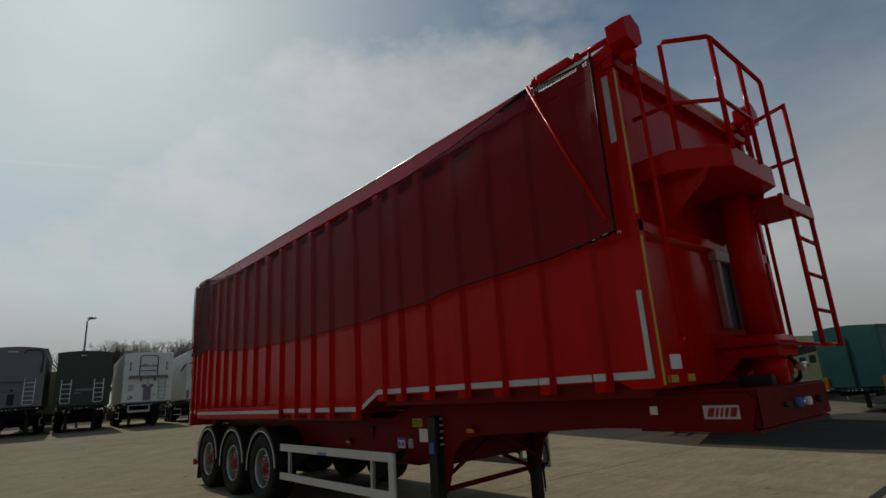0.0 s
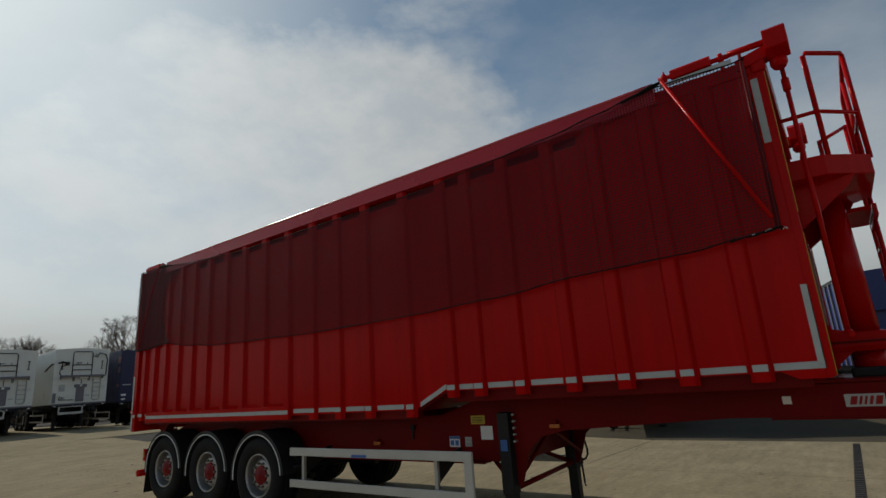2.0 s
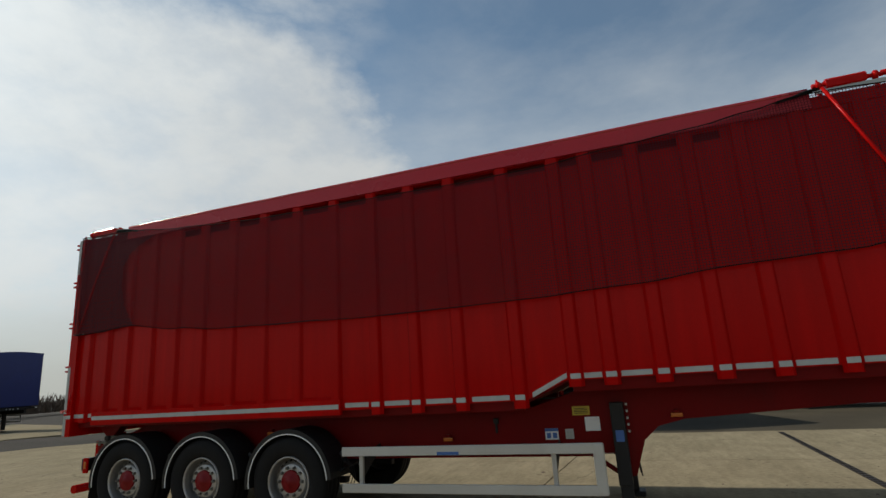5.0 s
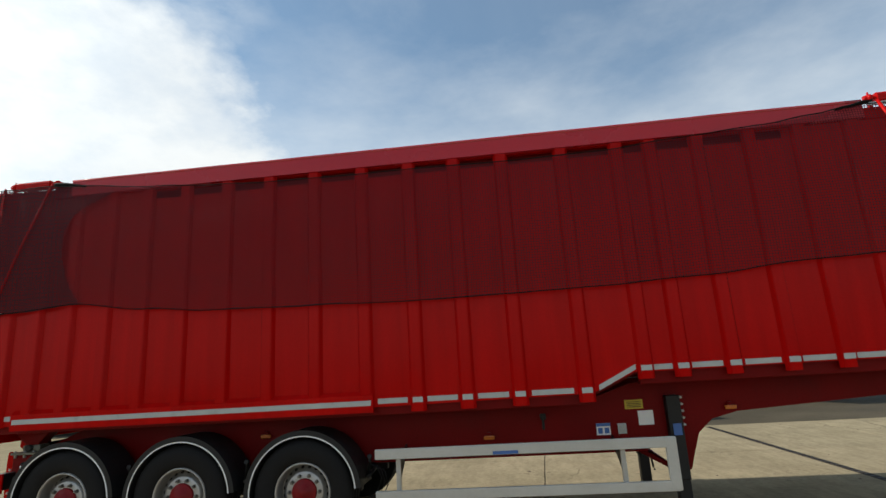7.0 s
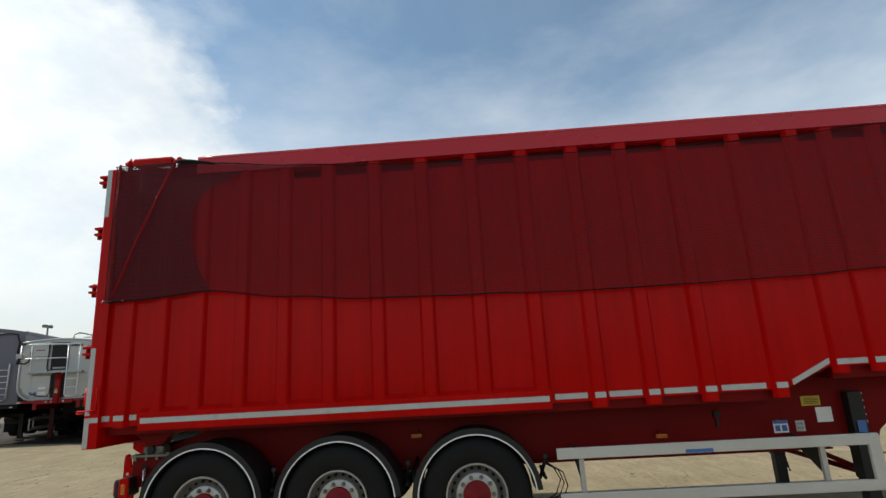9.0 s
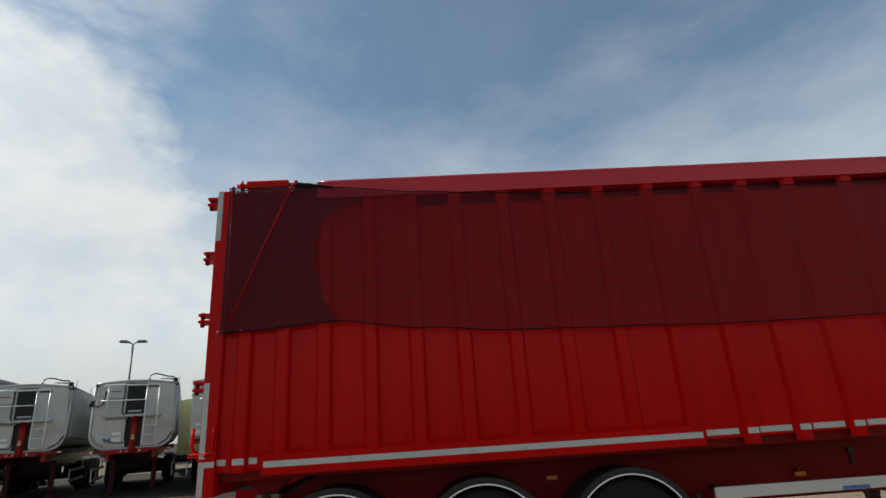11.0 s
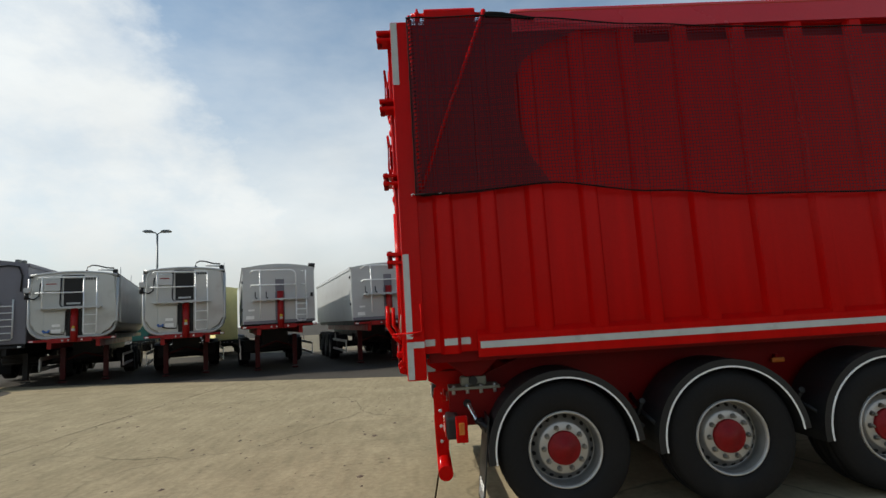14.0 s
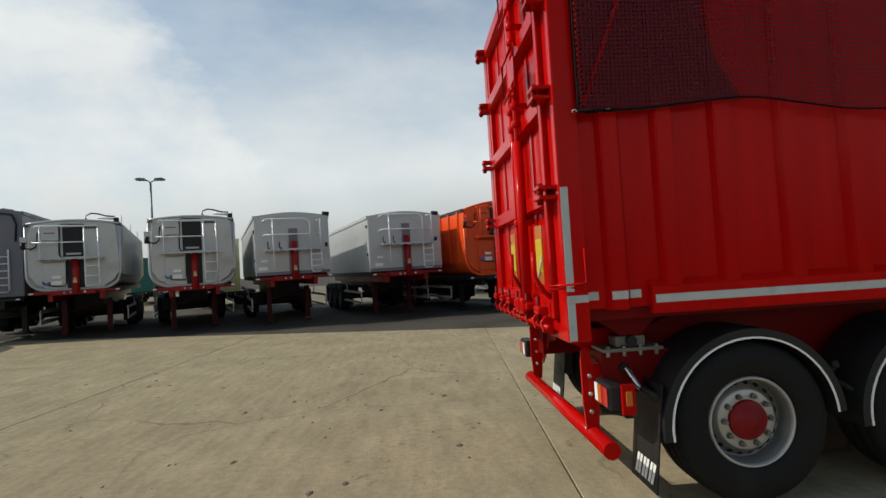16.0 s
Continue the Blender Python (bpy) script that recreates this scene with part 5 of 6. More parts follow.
        part("mudflap", boxes(((a, length - 4.66, 0.22), (b, length - 4.64, 1.0))), RUBBER, t)
        part("mudflap", boxes(((a, length - 0.60, 0.22), (b, length - 0.58, 1.0))), RUBBER, t)
        a, b = sorted((side * 1.20, side * 1.23))
        sg = part("side_guard", boxes(((a, 1.5, 0.80), (b, 4.6, 0.88))), GUARD, t)
        singles("guard_bar", [((a, 1.5, 0.45), (b, 4.6, 0.53)), ((a, 1.5, 0.532), (b, 1.58, 0.798)), ((a, 4.0, 0.882), (b, 4.06, 1.1))], GUARD, sg)
        for ax in (length - 1.3, length - 2.62, length - 3.94):
            g0, g1 = sorted((side * 0.86, side * 1.24))
            part("mudguard", shape([(ax + 0.60 * math.cos(math.pi * i / 10), 0.50 + 0.60 * math.sin(math.pi * i / 10)) for i in range(11)] + [(ax - 0.55 * math.cos(math.pi * i / 10), 0.50 + 0.55 * math.sin(math.pi * i / 10)) for i in range(11)], "x", g0, g1), BLACK, t)
    if style == "none":
        return t
    f = -0.005                       # front face
    if style == "barrel":
        bar = ORANGE if trim is ORANGE else LADDER
        rw, rl = h + 0.01, round_low + 0.02
        drop = [(-rw, z1 - 0.12)] + [(-rw + rl - rl * math.cos(math.pi / 2 * i / 8), z0 + rl - 0.02 - rl * math.sin(math.pi / 2 * i / 8)) for i in range(9)]
        part("front_rim", tubes(0.04, [(u, -0.01, v) for u, v in drop + [(-u, v) for u, v in drop[::-1]]], n=8), trim, body, "bright tubular rim round the front")
        part("top_rim", tubes(0.035, [(h * (k / 5 - 1), 0.0, z1 + arch * math.sin(math.pi * k / 10) - 0.02) for k in range(11)], n=8), trim, body)
        part("dark_panel", boxes(((-0.29, f - 0.03, 2.55), (0.25, 0.03, 3.45)), bevel=0.02), BLACK, t, "black plastic panel")
        singles("panel_logo", [((-0.21, f - 0.036, 2.60), (0.17, f - 0.029, 2.66))], TAPE, t)
        singles("name_plate", [((0.29 + 0.075 * k, f - 0.012, 3.39), (0.345 + 0.075 * k, 0.0, 3.46)) for k in range(5)], BLACK, t)
        cab = part("cabinet", boxes(((-0.80, f - 0.12, 3.04), (-0.37, 0.03, 3.40)), bevel=0.015), trim, t)
        singles("cabinet_mark", [((-0.74, f - 0.126, 3.25), (-0.46, f - 0.119, 3.28))], RAM_RED, cab)
        shelf = part("platform", boxes(((-0.93, -0.34, 2.46), (0.77, 0.02, 2.51)), bevel=0.008), trim, t)
        for k in range(7):
            part("shelf_tooth", boxes(((-0.9 + k * 0.26, -0.345, 2.44), (-0.82 + k * 0.26, -0.30, 2.462))), trim, shelf)
        low = part("lower_panel", boxes(((-0.80, f - 0.05, z0 + 0.14), (-0.22, 0.03, 2.40)), bevel=0.03), body_mat, t)
        singles("notice", [((-0.60, f - 0.057, 1.70), (-0.34, f - 0.050, 1.82)), ((-0.58, f - 0.057, 1.90), (-0.36, f - 0.050, 1.98))], WHITE, low)
        part("valve", tubes(0.035, [(-0.80, -0.10, 1.80), (-0.76, -0.12, 1.74), (-0.66, -0.12, 1.74), (-0.64, -0.10, 1.80)], n=6), BLUE_PRINT, t, "blue valve")
        part("air_pipe", tubes(0.016, [(-0.66, -0.08, 1.70), (-0.5, -0.08, 1.66), (-0.26, -0.08, 1.65), (-0.22, -0.08, 1.80), (-0.21, -0.08, 2.40)], n=6), BLACK, t)
        part("lamp_box", boxes(((-1.32, -0.14, 3.00), (-1.14, 0.02, 3.16)), bevel=0.012), trim, t)
        part("motor", tubes(0.06, [(-1.26, -0.06, 2.99), (-1.26, -0.06, 2.80)], n=8), BLACK, t)
        part("hose", tubes(0.022, [(-1.22, -0.08, 2.84), (-1.05, -0.10, 2.80), (-0.93, -0.10, 2.88), (-0.90, -0.10, 3.2), (-0.88, -0.10, 3.3)], n=6), BLACK, t)
        part("handrail", tubes(0.021, [(-0.94, -0.32, 3.40), (-0.90, -0.32, 3.46), (0.60, -0.32, 3.46), (0.66, -0.32, 3.42)], n=6), bar, t)
        part("handrail", tubes(0.021, [(-1.02, -0.10, 2.97), (-0.98, -0.32, 2.97), (0.30, -0.32, 2.97)], n=6), bar, t)
        part("handrail", tubes(0.02, [(-0.80, -0.32, 3.46), (-0.80, -0.32, 2.49)], n=6), bar, t)
        # black slab on the face, drawn for the dark inside the recess
        part("ram_recess", boxes(((-0.21, f - 0.012, z0 + 0.02), (0.24, 0.03, 2.46))), BLACK, t)
        lad = part("ladder", tubes(0.021, [(0.30, -0.32, 3.44), (0.30, -0.32, z0 + 0.12), (0.34, -0.32, z0 + 0.06), (0.62, -0.32, z0 + 0.06), (0.66, -0.32, z0 + 0.12), (0.66, -0.32, 3.44)], n=6), bar, t)
        for z in (z0 + 0.36, z0 + 0.66):
            part("rung", tubes(0.018, [(0.30, -0.32, z), (0.66, -0.32, z)], n=6), bar, lad)
        part("hose", tubes(0.02, [(0.27, -0.06, 3.52), (-0.30, -0.06, 3.54), (-0.36, -0.06, 3.50), (-0.38, -0.06, 2.62), (-0.33, -0.06, 2.53), (-0.16, -0.06, 2.49)], n=6), BLACK, t)
        loop = [(0.60, z1 + 0.05), (0.40, z1 + 0.08), (0.30, z1 + 0.14), (0.33, z1 + 0.25), (0.46, z1 + 0.31), (0.62, z1 + 0.29), (0.85, z1 + 0.22), (1.08, z1 + 0.20)]
        part("hose", tubes(0.024, [(u, 0.10, v) for u, v in loop], n=6), BLACK, t)
        part("sheet_roll", tubes(0.035, [(0.62, 0.14, z1 + 0.16), (1.1, 0.14, z1 + 0.13)], n=8), WHITE, t)
        part("sheet_arm", boxes(((1.05, 0.0, z1 - 0.02), (1.19, 0.2, z1 + 0.16)), bevel=0.03), BLACK, t)
        for yy in (0.5, 3.6, 6.8):
            part("side_rod", tubes(0.013, [(h + 0.03, yy, z1 - 0.1), (h + 0.03, yy, z1 + 0.28)], n=5), trim, t)
    if style == "square":
        part("lower_edge", boxes(((-h + 0.02, f - 0.012, z0), (h - 0.02, 0.02, z0 + 0.10))), GREY, t)
        part("top_edge", boxes(((-h + 0.02, f - 0.010, z1 - 0.02), (h - 0.02, 0.02, z1 + 0.01))), SILVER, t)
        slot = part("slot", boxes(((-0.14, f - 0.012, z0 + 0.02), (0.16, 0.03, 3.06))), GREY, t)
        singles("slot_frame", [((-0.17, f - 0.03, 2.62), (-0.13, 0.0, 3.10)), ((0.15, f - 0.03, 2.62), (0.19, 0.0, 3.10)), ((-0.128, f - 0.03, 3.06), (0.148, 0.0, 3.10)), ((-0.128, f - 0.03, 2.86), (0.148, 0.0, 2.89))], body_mat, slot)
        shelf = part("shelf", boxes(((-0.84, -0.32, 2.37), (0.92, 0.02, 2.42)), bevel=0.008), SILVER_PALE, t)
        for k in range(7):
            part("shelf_tooth", boxes(((-0.80 + k * 0.26, -0.325, 2.345), (-0.70 + k * 0.26, -0.28, 2.372))), SILVER_PALE, shelf)
        part("handrail", tubes(0.021, [(-0.90, -0.05, 3.27), (-0.88, -0.30, 3.30), (-0.82, -0.30, 3.34), (0.34, -0.30, 3.34), (0.44, -0.30, 3.30), (0.50, -0.30, 3.20), (0.50, -0.30, 2.4)], n=6), LADDER, t)
        part("handrail", tubes(0.021, [(-0.90, -0.05, 2.83), (-0.88, -0.30, 2.86), (0.50, -0.30, 2.86)], n=6), LADDER, t)
        part("handrail", tubes(0.02, [(-0.62, -0.30, 3.34), (-0.62, -0.30, 1.80)], n=6), LADDER, t)
        part("grab_bar", tubes(0.02, [(0.72, -0.05, 3.30), (0.82, -0.28, 3.32), (0.82, -0.28, 2.4)], n=6), LADDER, t)
        part("grab_bar", tubes(0.02, [(0.72, -0.05, 2.85), (0.82, -0.28, 2.86)], n=6), LADDER, t)
        ladder(t, 0.50, 0.83, -0.30, z0 + 0.05, 2.4, 3, LADDER)
        part("step_rail", tubes(0.02, [(0.78, -0.06, 1.72), (1.12, -0.06, 1.72)], n=6), SILVER_PALE, t)
        singles("notice", [((-1.05, f - 0.008, z0 + 0.16), (-0.80, 0.0, z0 + 0.27)), ((-0.98, f - 0.008, z0 + 0.42), (-0.79, 0.0, z0 + 0.48))], WHITE, t)
        part("top_light", boxes(((-0.17, f - 0.02, z1 - 0.01), (0.17, 0.0, z1 + 0.05)), bevel=0.008), SILVER_PALE, t)
        part("sheet_arm", tubes(0.075, [(0.96, 0.03, z1 + 0.06), (1.17, 0.03, z1 + 0.04)], n=10), BLACK, t)
        for u in (-0.76, -0.42):
            part("hook", tubes(0.014, [(u, -0.02, 2.66), (u, -0.05, 2.48), (u + 0.05, -0.05, 2.43), (u + 0.05, -0.03, 2.48)], n=6), BLACK, t)
        part("latch", boxes(((1.0, f - 0.05, 2.45), (1.08, 0.0, 2.58)), bevel=0.01), BLACK, t)
        for zz in (2.95, 2.05):
            part("side_lamp", boxes(((-h - 0.03, 0.15, zz), (-h + 0.01, 0.25, zz + 0.1)), bevel=0.01), BLACK, t)
    if style in ("barrel", "square"):
        rm = part("ram", tubes(0.105, [(0.02, -0.10, z0 - 0.16), (0.02, -0.06, 2.52 if style == "barrel" else 2.66)], n=14), frame_mat, t, "red hydraulic tipping ram")
        part("gauge", tubes(0.045, [(0.02, -0.20, 1.86), (0.02, -0.24, 1.86)], n=8), YELLOW, rm)
        part("gauge_body", boxes(((-0.03, -0.25, 1.74), (0.07, -0.18, 1.82)), bevel=0.01), GALV, rm)
    if style == "flat":
        fr = part("front_frame", tubes(0.022, [(-0.45, -0.04, 2.80), (-0.45, -0.04, z1 - 0.20), (-0.38, -0.04, z1 - 0.12), (0.38, -0.04, z1 - 0.12), (0.45, -0.04, z1 - 0.20), (0.45, -0.04, 2.80)], n=6), BLACK, t)
        part("frame_bar", tubes(0.022, [(-0.45, -0.04, 3.36), (0.45, -0.04, 3.36)], n=6), BLACK, fr)
        for u in (-0.22, 0.22):
            part("frame_pin", tubes(0.015, [(u, -0.05, 3.36), (u, -0.05, 3.50)], n=5), BLACK, fr)
        sh = part("shelf", shape([(-0.98, 2.82), (-0.98, 2.62), (-0.94, 2.62), (-0.94, 2.72), (0.94, 2.72), (0.94, 2.62), (0.98, 2.62), (0.98, 2.82)], "y", -0.26, 0.02), GREY, t, "grey steel shelf")
        singles("shelf_bracket", [((-0.40, -0.12, 2.52), (-0.32, 0.0, 2.72)), ((0.30, -0.12, 2.52), (0.38, 0.0, 2.72))], GREY, sh)
        rc = part("ram_cover", boxes(((-0.20, -0.06, 1.45), (0.18, 0.0, 2.22)), bevel=0.02), GREY, t)
        part("ram_head", boxes(((-0.30, -0.09, 2.18), (0.28, -0.01, 2.34)), bevel=0.02), GREY, rc)
        part("ram_pin", tubes(0.06, [(-0.01, -0.14, 2.28), (-0.01, -0.05, 2.28)], n=10), OFF_WHITE, rc)
        for u in (-0.92, 0.92):
            part("grab_bar", tubes(0.02, [(u - 0.05, -0.05, 3.55), (u + 0.05, -0.05, 3.55), (u, -0.05, 3.55), (u, -0.05, 3.15), (u - 0.05, -0.05, 3.15), (u + 0.05, -0.05, 3.15)], n=6), BLACK, t)
        ladder(t, 0.55, 0.90, -0.06, 1.5, 2.6, 4, SILVER)
        bp = part("bumper_frame", boxes(((-0.92, -0.12, 0.82), (0.18, -0.02, 0.94)), bevel=0.01), GUARD, t)
        singles("bumper_post", [((-0.92, -0.11, 0.942), (-0.86, -0.03, 1.18)), ((0.12, -0.11, 0.942), (0.18, -0.03, 1.18))], GUARD, bp)
        part("bumper_top", boxes(((-0.92, -0.12, 1.182), (0.18, -0.02, 1.22)), bevel=0.01), GUARD, bp)
        part("emblem", tubes(0.016, [(-0.86 + 0.085 * math.cos(k * 0.524), -0.012, 1.62 + 0.085 * math.sin(k * 0.524)) for k in range(13)], n=6), BLACK, t, "small round dark emblem")
        part("name_plate", boxes(((-0.30, f - 0.006, 3.44), (-0.02, 0.0, 3.49))), GREY, t)
        part("frame_step", boxes(((-0.40, -0.09, 3.08), (0.40, 0.0, 3.115))), BLACK, t)
        part("cable", tubes(0.016, [(0.0, -0.06, 2.70), (0.0, -0.07, 2.5), (0.0, -0.08, 2.33)], n=6), BLACK, t)
        for k in range(3):
            part("suzie_line", tubes(0.018, [(0.42 + 0.12 * k, -0.08, 1.30), (0.44 + 0.12 * k, -0.14, 1.0), (0.50 + 0.12 * k, -0.06, 0.86), (0.54 + 0.12 * k, 0.1, 1.1)], n=6), BLACK, t)
        singles("notice", [((-0.98, f - 0.004, 2.0), (-0.7, 0.0, 2.35)), ((0.25, f - 0.004, 1.72), (0.45, 0.0, 1.78)), ((-0.86, f - 0.004, 1.55), (-0.68, 0.0, 1.72))], TAPE, t)
        part("lower_edge", boxes(((-h, f - 0.012, z0 - 0.04), (h, 0.02, z0 + 0.03))), GREY, t)
    if style == "ladders":
        for u0 in (-0.98, 0.48):
            ladder(t, u0, u0 + 0.42, -0.08, 1.52, 2.73, 4, LADDER, 0.026)
        singles("name_plate", [((-0.35, f - 0.008, 2.12), (0.45, 0.0, 2.24)), ((-0.40, f - 0.008, 1.98), (-0.1, 0.0, 2.06))], GREY, t)
        part("top_light", boxes(((-0.25, f - 0.012, z1 - 0.16), (0.0, 0.0, z1 - 0.12))), WHITE, t)
    if style == "one_ladder":
        navy = body_mat is NAVY
        ladder(t, 0.46, 0.90, -0.08, 2.02 if navy else 1.55, z1 - 0.06 if navy else 2.85, 8 if navy else 5, LADDER, 0.026)
        part("top_light", boxes(((-0.35, f - 0.012, z1 - 0.16), (0.05, 0.0, z1 - 0.12))), WHITE, t)
        if navy:
            singles("name_plate", [((-1.1 + 0.09 * k, f - 0.008, 2.26), (-1.04 + 0.09 * k, 0.0, 2.32)) for k in range(5)], TAPE, t)
            singles("notice", [((-1.15, f - 0.008, 1.68), (-0.90, 0.0, 1.79)), ((-1.12, f - 0.008, 1.46), (-0.92, 0.0, 1.55))], WHITE, t)
            singles("coupling_box", [((-0.40, -0.06, 2.02), (-0.28, 0.0, 2.10)), ((0.02, -0.06, 1.76), (0.16, 0.0, 1.96)), ((0.24, -0.06, 2.0), (0.38, 0.0, 2.08))], GREY, t)
            ladder(t, 0.34, 0.70, -0.10, 0.72, 1.26, 3, LADDER, 0.024)
            singles("side_print", [((-h - 0.006, 0.10, 3.55), (-h, 0.55, 3.90)), ((-h - 0.006, 0.10, 3.0), (-h, 0.40, 3.3)), ((-h - 0.006, 0.15, 2.2), (-h, 0.5, 2.35))], PALE_RED, body)
        else:
            rc = part("ram_cover", boxes(((-0.24, -0.05, 1.50), (0.20, 0.0, 2.24)), bevel=0.02), body_mat, t)
            part("ram_head", boxes(((-0.36, -0.09, 2.20), (0.34, -0.01, 2.36)), bevel=0.02), body_mat, rc)
            part("ram_slot", boxes(((-0.16, -0.056, 1.56), (0.12, -0.049, 2.10))), BLACK, rc)
            part("ram_pin", tubes(0.055, [(-0.01, -0.14, 2.29), (-0.01, -0.08, 2.29)], n=10), BLACK, rc)
            part("shelf", boxes(((-0.95, -0.16, 2.70), (0.55, 0.02, 2.75)), bevel=0.01), body_mat, t)
            part("hose", tubes(0.028, [(0.30, -0.05, z1 - 0.20), (0.42, -0.06, z1 - 0.08), (0.75, -0.06, z1 - 0.05), (1.02, -0.06, z1 - 0.10), (1.12, -0.06, z1 - 0.4), (1.08, -0.05, 3.1)], n=6), BLACK, t)
            part("grab_bar", tubes(0.018, [(-0.80, -0.02, 3.5), (-0.80, -0.07, 3.5), (-0.80, -0.07, 3.05), (-0.80, -0.02, 3.05)], n=6), BLACK, t)
    return t


# east row
HB = 72
yard_trailer((16.92, 26.25), HB, "mid-grey smooth-sided tipping trailer with a pale ladder on its front", GREY, BLACK, 1.40, 4.02, arch=0.16, style="one_ladder")
yard_trailer((17.01, 23.35), 67.5, "rounded silver aluminium tipping trailer with a black panel and red chassis", SILVER, z0=1.57, z1=3.57, width=2.38, arch=0.11, ribs=30, round_low=0.46, style="barrel", length=9.1)
yard_trailer((17.1, 19.85), 67, "rounded silver tipping trailer with a front ladder and red ram", SILVER, z0=1.50, z1=3.54, width=2.38, arch=0.10, ribs=30, round_low=0.46, style="barrel", length=10.2)
yard_trailer((17.10, 16.78), 70.5, "square pale aluminium tipping trailer with arched top and red ram", SILVER_PALE, z0=1.62, z1=3.46, width=2.28, arch=0.12, style="square")
yard_trailer((17.5, 13.24), HB, "square plank-sided aluminium tipping trailer on a red chassis", SILVER_PALE, z0=1.54, z1=3.32, width=2.46, arch=0.14, style="square")
yard_trailer((17.75, 10.12), HB, "bright orange ribbed steel tipping trailer with a rounded front", ORANGE, BLACK, 1.25, 3.42, ribs=12, round_low=0.55, arch=0.25, style="barrel", dark=True, trim=ORANGE)
# ribs coloured grey, for the pale highlights along them
yard_trailer((17.3, 0.2), 77, "dark blue ribbed bulk trailer in the east row", BLUE, BLACK, 1.30, 3.75, ribs=18, style="one_ladder", rim_mat=GREY, dark=True)
yard_trailer((15.2, -3.4), 77, "dark green curtain-sided trailer with green landing legs", GREEN, GREEN, 1.25, 3.8, style="ladders")
yard_trailer((12.6, 6.2), HB, "plain dark tipping trailer standing between its neighbours", GREY, BLACK, 1.30, 3.72, arch=0.06, style="none", dark=True)
# second row, glimpsed in the gaps
yard_trailer((26.9, 22.1), 67, "pale yellow box trailer behind the silver tippers", CREAM, BLACK, 0.95, 3.55, width=1.05, style="none", dark=True, legs=False)
yard_trailer((41.0, 33.2), 72, "teal curtain-sided trailer behind the silver tippers", TEAL, BLACK, 1.0, 3.45, style="none", dark=True, legs=False)
teal = yard_trailer((28.15, 6.48), 103, "teal box trailer with orange marker lamps on its end", TEAL, BLACK, 1.05, 3.55, style="none", dark=True)
for u in (-1.12, 1.12):
    part("marker_lamp", boxes(((u - 0.09, -0.03, 1.0), (u + 0.09, 0.0, 1.5)), bevel=0.01), ORANGE_LENS, teal, "orange marker lamp")
part("door_bar", boxes(((-0.04, -0.03, 0.95), (0.04, 0.0, 3.1)), bevel=0.01), GREEN, teal)
cream = yard_trailer((33.0, 10.0), 84, "cream trailer with a printed front panel", PANEL, BLACK, 0.7, 3.12, style="none", dark=True, legs=False)
part("print_shape", shape([(-0.2, 2.1), (1.2, 2.35), (1.2, 2.75), (0.2, 2.6)], "y", -0.012, -0.006), GREEN, cream)
for k in range(4):
    part("print_bar", boxes(((-0.7 + k * 0.45, -0.012, 1.45 + 0.1 * k), (-0.40 + k * 0.45, -0.006, 1.85 + 0.1 * k))), GREEN, cream)
# north row
yard_trailer((3.1, 46.0), 6, "yellow-green box trailer glimpsed behind the north row", LIME, BLACK, 1.0, 3.75, style="none", dark=True, legs=False)
HA = 6
YA = 35.0
yard_trailer((1.15, YA), HA, "slate-grey smooth tipping trailer with a pale ladder", GREY, BLACK, 1.45, 4.35, arch=0.12, style="one_ladder", dark=True)
yard_trailer((4.15, YA), HA, "dark green tipping trailer with two ladders on its front", GREEN, BLACK, 1.35, 4.15, arch=0.10, style="ladders", dark=True)
yard_trailer((7.25, YA), HA, "white tipping trailer with a shelf across its front", OFF_WHITE, BLACK, 1.35, 4.08, style="flat", dark=True)
w2 = yard_trailer((10.6, YA), HA, "white tipping trailer with black pipework on its front", OFF_WHITE, BLACK, 1.35, 4.18, arch=0.08, style="flat", dark=True)
part("pipe", tubes(0.045, [(-1.32, 1.6, 3.15), (-1.32, 0.3, 3.42), (-0.95, -0.14, 3.50), (-0.72, -0.14, 3.48)], n=6), BLACK, w2)
part("pump", boxes(((-0.80, -0.2, 3.34), (-0.62, -0.02, 3.52)), bevel=0.02), BLACK, w2)
part("pipe", tubes(0.025, [(-0.70, -0.1, 3.36), (-0.98, -0.1, 3.28), (-1.02, -0.1, 2.95), (-0.95, -0.1, 2.82)], n=6), BLACK, w2)
part("pipe", tubes(0.03, [(0.62, -0.1, 3.92), (0.55, -0.1, 3.80), (0.66, -0.1, 3.76), (0.75, -0.1, 3.98), (1.05, -0.1, 3.90), (1.15, -0.1, 3.6), (1.12, -0.1, 2.8), (0.98, -0.1, 2.68)], n=6), BLACK, w2)
part("control_box", boxes(((-0.10, -0.12, 2.62), (0.34, 0.0, 2.86)), bevel=0.015), OFF_WHITE, w2)
part("corner_lamp", boxes(((-1.22, -0.06, 1.42), (-1.08, 0.0, 1.92)), bevel=0.01), GREY, w2)
part("pipe", tubes(0.02, [(-0.92, -0.08, 1.78), (-0.94, -0.08, 1.62), (-0.80, -0.08, 1.56), (-0.30, -0.08, 1.55)], n=6), BLACK, w2)
yard_trailer((13.85, YA), HA, "navy blue walking-floor trailer with a tall pale ladder", NAVY, BLACK, 1.35, 4.25, arch=0.03, style="one_ladder", dark=True)
yard_trailer((17.0, YA + 0.5), HA, "plain blue box trailer at the end of the north row", BLUE, BLACK, 1.30, 4.05, style="none", dark=True)
yard_trailer((-2.2, YA), HA, "slate-grey tipping trailer beside its twin", GREY, BLACK, 1.45, 4.35, arch=0.12, style="one_ladder", dark=True)

# ---- trees, lamps and litter ----


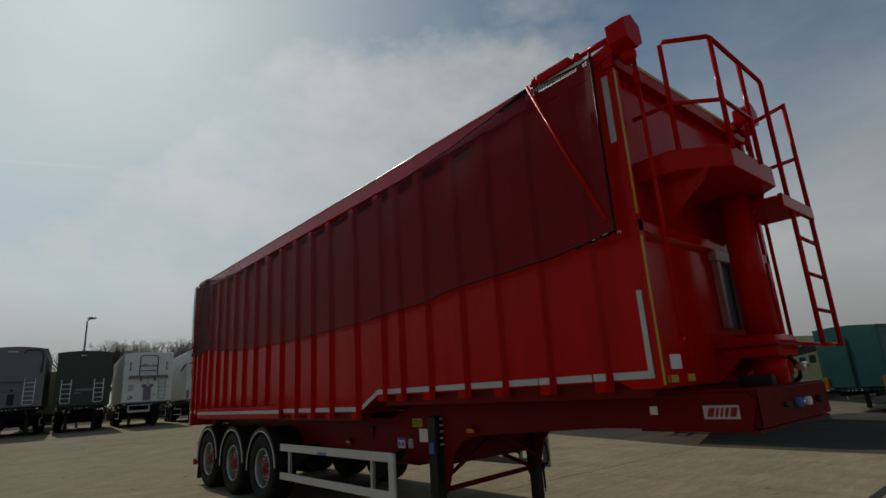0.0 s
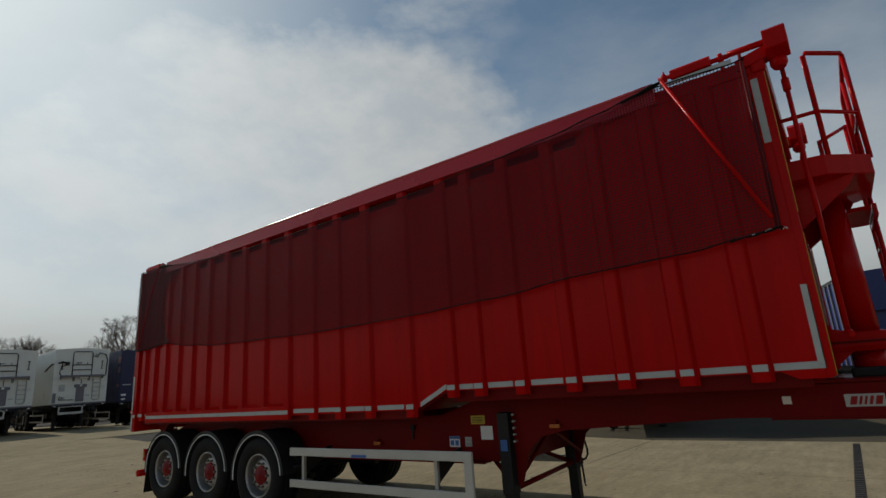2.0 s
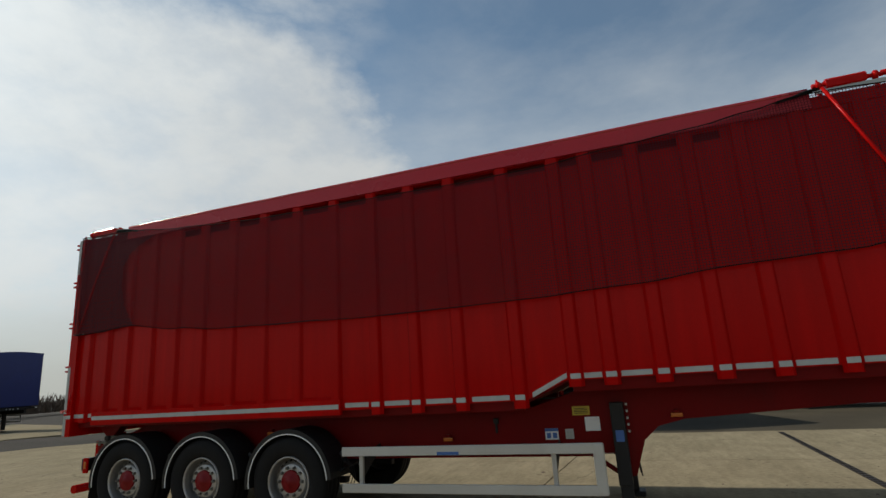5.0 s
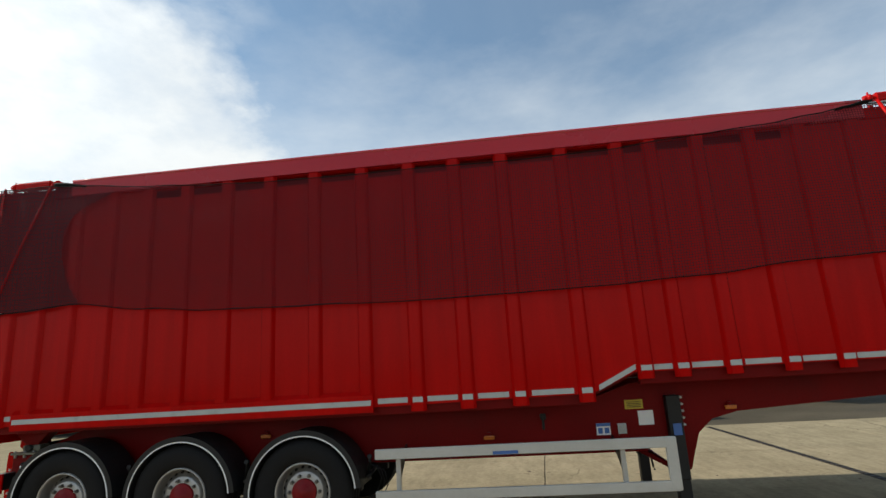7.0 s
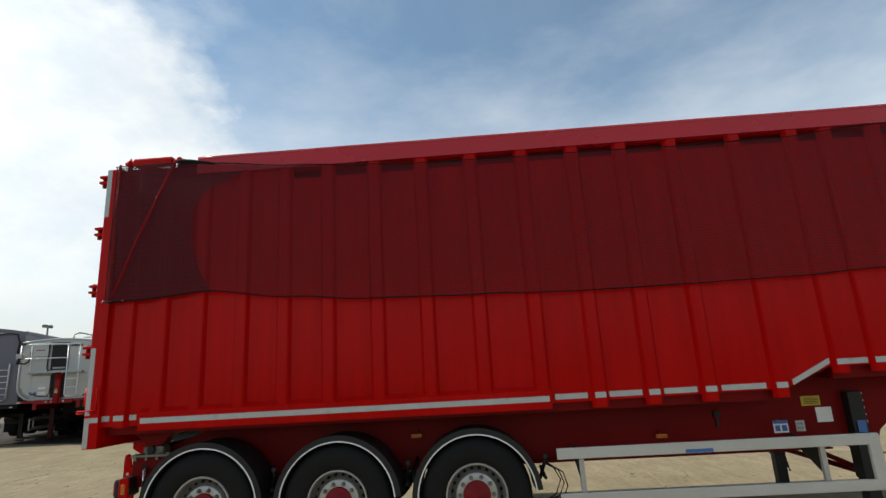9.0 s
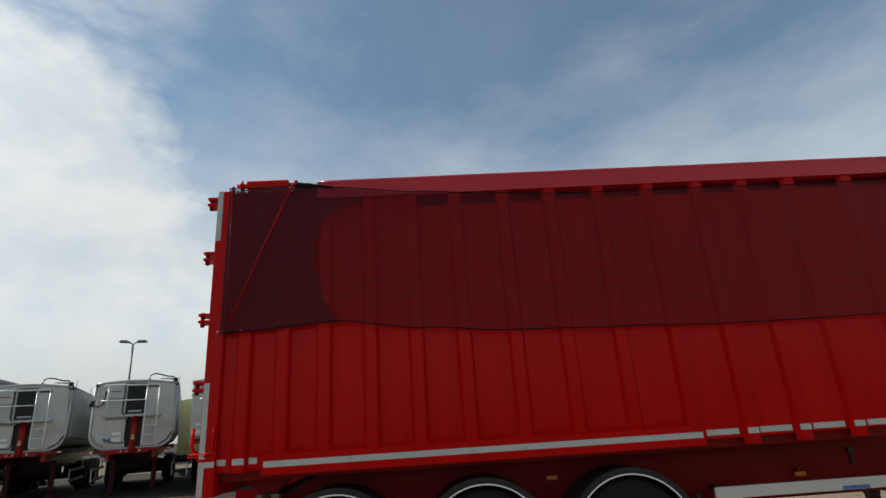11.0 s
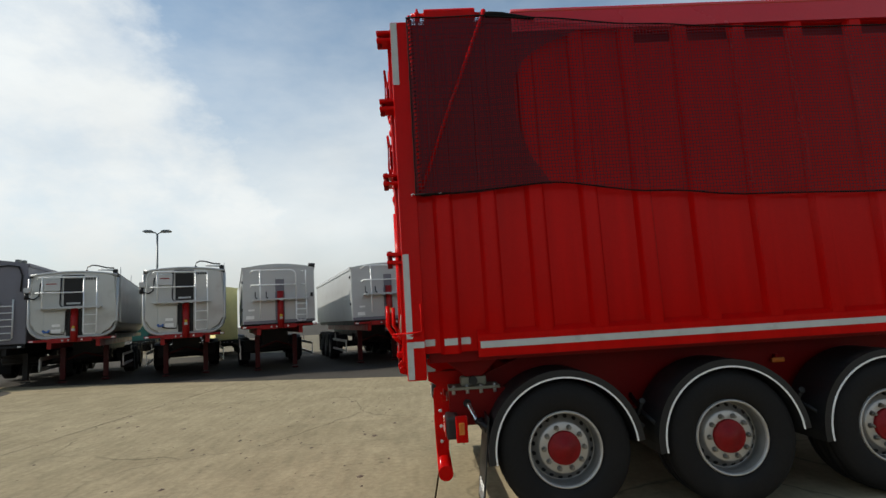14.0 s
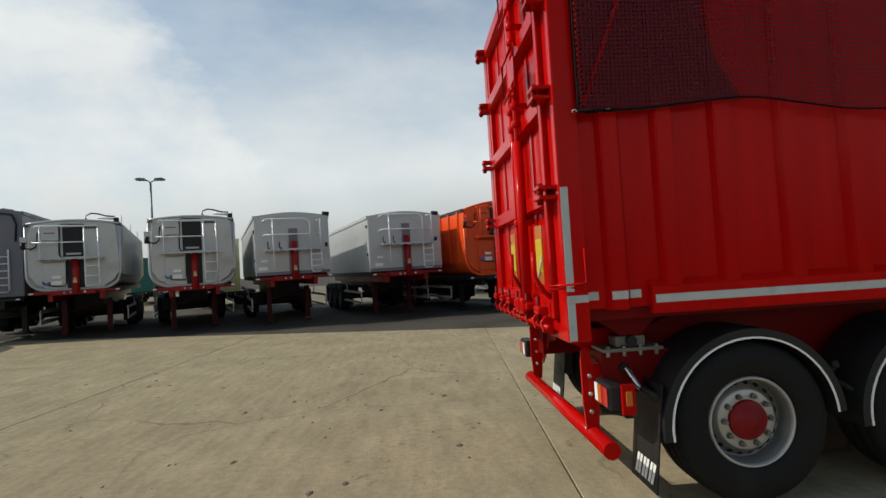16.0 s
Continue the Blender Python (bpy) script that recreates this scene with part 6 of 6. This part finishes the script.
def bare_tree(name, seed, height, spread, mat, depth=6, draw=1.0):
    """A leafless tree: a trunk that forks again and again into fine twigs."""
    rnd = random.Random(seed)
    bm = bmesh.new()

    def grow(p, d, length, r, level):
        q = p + d * length
        mid = (p + q) / 2 + Vector((rnd.uniform(-1, 1), rnd.uniform(-1, 1), 0)) * length * 0.06
        tube(bm, (p, mid, q) if level < depth - 1 else (p, q), [r, r * 0.85, r * 0.7] if level < depth - 1 else [r, r * 0.5], 3 if level > 1 else 6)
        if level == depth:
            return
        n = 3 if level < 4 else rnd.choice((2, 3, 3))
        for k in range(n):
            side = Vector((rnd.uniform(-1, 1), rnd.uniform(-1, 1), rnd.uniform(-0.15, 0.55)))
            nd = (d * rnd.uniform(0.7, 1.1) + side * spread).normalized()
            grow(q if k < 2 else mid, nd, length * rnd.uniform(0.66, 0.84), max(0.0042, r * 0.60), level + 1)

    grow(Vector((0, 0, 0)), Vector((rnd.uniform(-0.05, 0.05), 0, 1)), 1.0, 0.09, 0)
    # draw the longest shoots in, for a rounded crown
    top = max(v.co.z for v in bm.verts)
    heart = Vector((0, 0, 0.55 * top))
    for v in bm.verts:
        d = v.co - heart
        r = d.length / (0.48 * top)
        if r > 0.62 and v.co.z > 0.3 * top:
            v.co = heart + d * ((0.62 + (r - 0.62) * draw) / r)
    top = max(v.co.z for v in bm.verts)
    bmesh.ops.scale(bm, vec=(height / top,) * 3, verts=bm.verts[:])
    return mesh_of(name, bm, mat)


TREE_LABEL = "bare winter tree with a wide twiggy crown"
kinds = [bare_tree("tree", s, 8.6, 0.60, BARK, 7, 0.75) for s in (3, 8, 21)]
big = tagged(new("tree", bare_tree("tree", 5, 10.2, 0.72, BARK, 8, 0.42)), TREE_LABEL, "tree")
big.location = (23.6, 61.0, 0.4)
rnd = random.Random(4)
for k in range(15):
    ob = tagged(new("tree", kinds[k % 3]), "bare brown tree in the belt behind the yard", "tree", "tree belt")
    s = rnd.uniform(0.85, 1.1)
    ob.matrix_basis = pose(7.5 + k * 1.15 + rnd.uniform(-0.4, 0.4) + (3 if k > 12 else 0), 72 + rnd.uniform(-3, 5), 0.4, 0, 0, rnd.uniform(0, 360)) @ Matrix.Scale(s, 4)
for k in range(7):
    ob = tagged(new("tree", kinds[k % 3]), "bare brown tree in the belt behind the yard", "tree", "tree belt")
    ob.matrix_basis = pose(24 + k * 2.2 + rnd.uniform(-0.6, 0.6), 70 + rnd.uniform(-3, 5), 0.4, 0, 0, rnd.uniform(0, 360)) @ Matrix.Scale(rnd.uniform(0.6, 0.85), 4)


# undergrowth added beneath the tree belt, closing the bright gap under the trailers
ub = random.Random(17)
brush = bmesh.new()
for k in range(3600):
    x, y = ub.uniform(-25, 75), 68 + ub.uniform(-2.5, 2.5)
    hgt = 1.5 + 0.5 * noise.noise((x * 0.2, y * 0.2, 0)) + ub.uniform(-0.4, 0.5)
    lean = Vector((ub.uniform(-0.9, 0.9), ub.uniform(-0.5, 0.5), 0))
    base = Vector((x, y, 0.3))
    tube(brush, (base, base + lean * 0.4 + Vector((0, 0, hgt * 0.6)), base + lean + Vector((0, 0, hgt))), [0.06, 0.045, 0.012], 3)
tagged(new("undergrowth", mesh_of("undergrowth", brush, BARK)), "bare undergrowth added to close the bright gap seen under the parked trailers", "undergrowth", kind="stuff")


def street_lamp(place, height, heads, turn=0.0):
    lamp = thing("street_lamp", place, "slim grey lamp post with flat lantern heads", "lamp post", "lamp posts", turn=turn)
    part("post", tubes([0.085, 0.07, 0.05], [(0, 0, 0), (0, 0, height * 0.5), (0, 0, height - 0.1)], n=10), POST, lamp)
    for s in heads:
        arm = part("arm", tubes(0.035, [(0, 0, height - 0.15), (s * 0.12, 0, height - 0.04), (s * 0.35, 0, height)], n=8), POST, lamp)
        hd = bmesh.new()
        prism(hd, [(s * 0.18, height + 0.02), (s * 0.28, height + 0.10), (s * 0.60, height + 0.12), (s * 0.77, height + 0.04), (s * 0.68, height - 0.02), (s * 0.26, height - 0.03)], "y", -0.17, 0.17, 0.02)
        part("lantern", hd, POST, lamp)
    return lamp


street_lamp((30.5, 27.35, 0), 7.35, (-1, 1), 105)
street_lamp((5.27, 46.0, 0.45), 7.50, (1,), -60)
mast = thing("camera_mast", (28.7, 33.7, 0), "slim grey mast carrying two small cameras", "mast")
part("pole", tubes(0.06, [(0, 0, 0), (0, 0, 5.75)], n=8), POST, mast)
for s in (-1, 1):
    part("camera_head", boxes(((min(s * 0.08, s * 0.34), -0.08, 5.70), (max(s * 0.08, s * 0.34), 0.08, 5.88)), bevel=0.03), POST, mast)

# grit and scraps on the concrete
rnd = random.Random(11)
gb = bmesh.new()
for k in range(330):
    x, y = rnd.uniform(3, 13), rnd.uniform(-2, 24)
    if rnd.random() < 0.5:
        x, y = rnd.uniform(4, 12), rnd.uniform(12.5, 19)
    r = rnd.uniform(0.006, 0.022) if k % 9 else rnd.uniform(0.024, 0.045)
    c = Vector((x, y, lie(x, y)))
    a = rnd.uniform(0, 6)
    ring = [gb.verts.new(c + Vector((math.cos(a + i * 1.26) * r * rnd.uniform(0.7, 2.2), math.sin(a + i * 1.26) * r * rnd.uniform(0.6, 1.2), 0.001))) for i in range(5)]
    tip = gb.verts.new(c + Vector((0, 0, min(0.012, r * 0.5))))
    for i in range(5):
        gb.faces.new((ring[i], ring[(i + 1) % 5], tip))
tagged(new("grit", mesh_of("grit", gb, BARK)), "dark grit and scraps scattered on the concrete", "grit", kind="stuff")
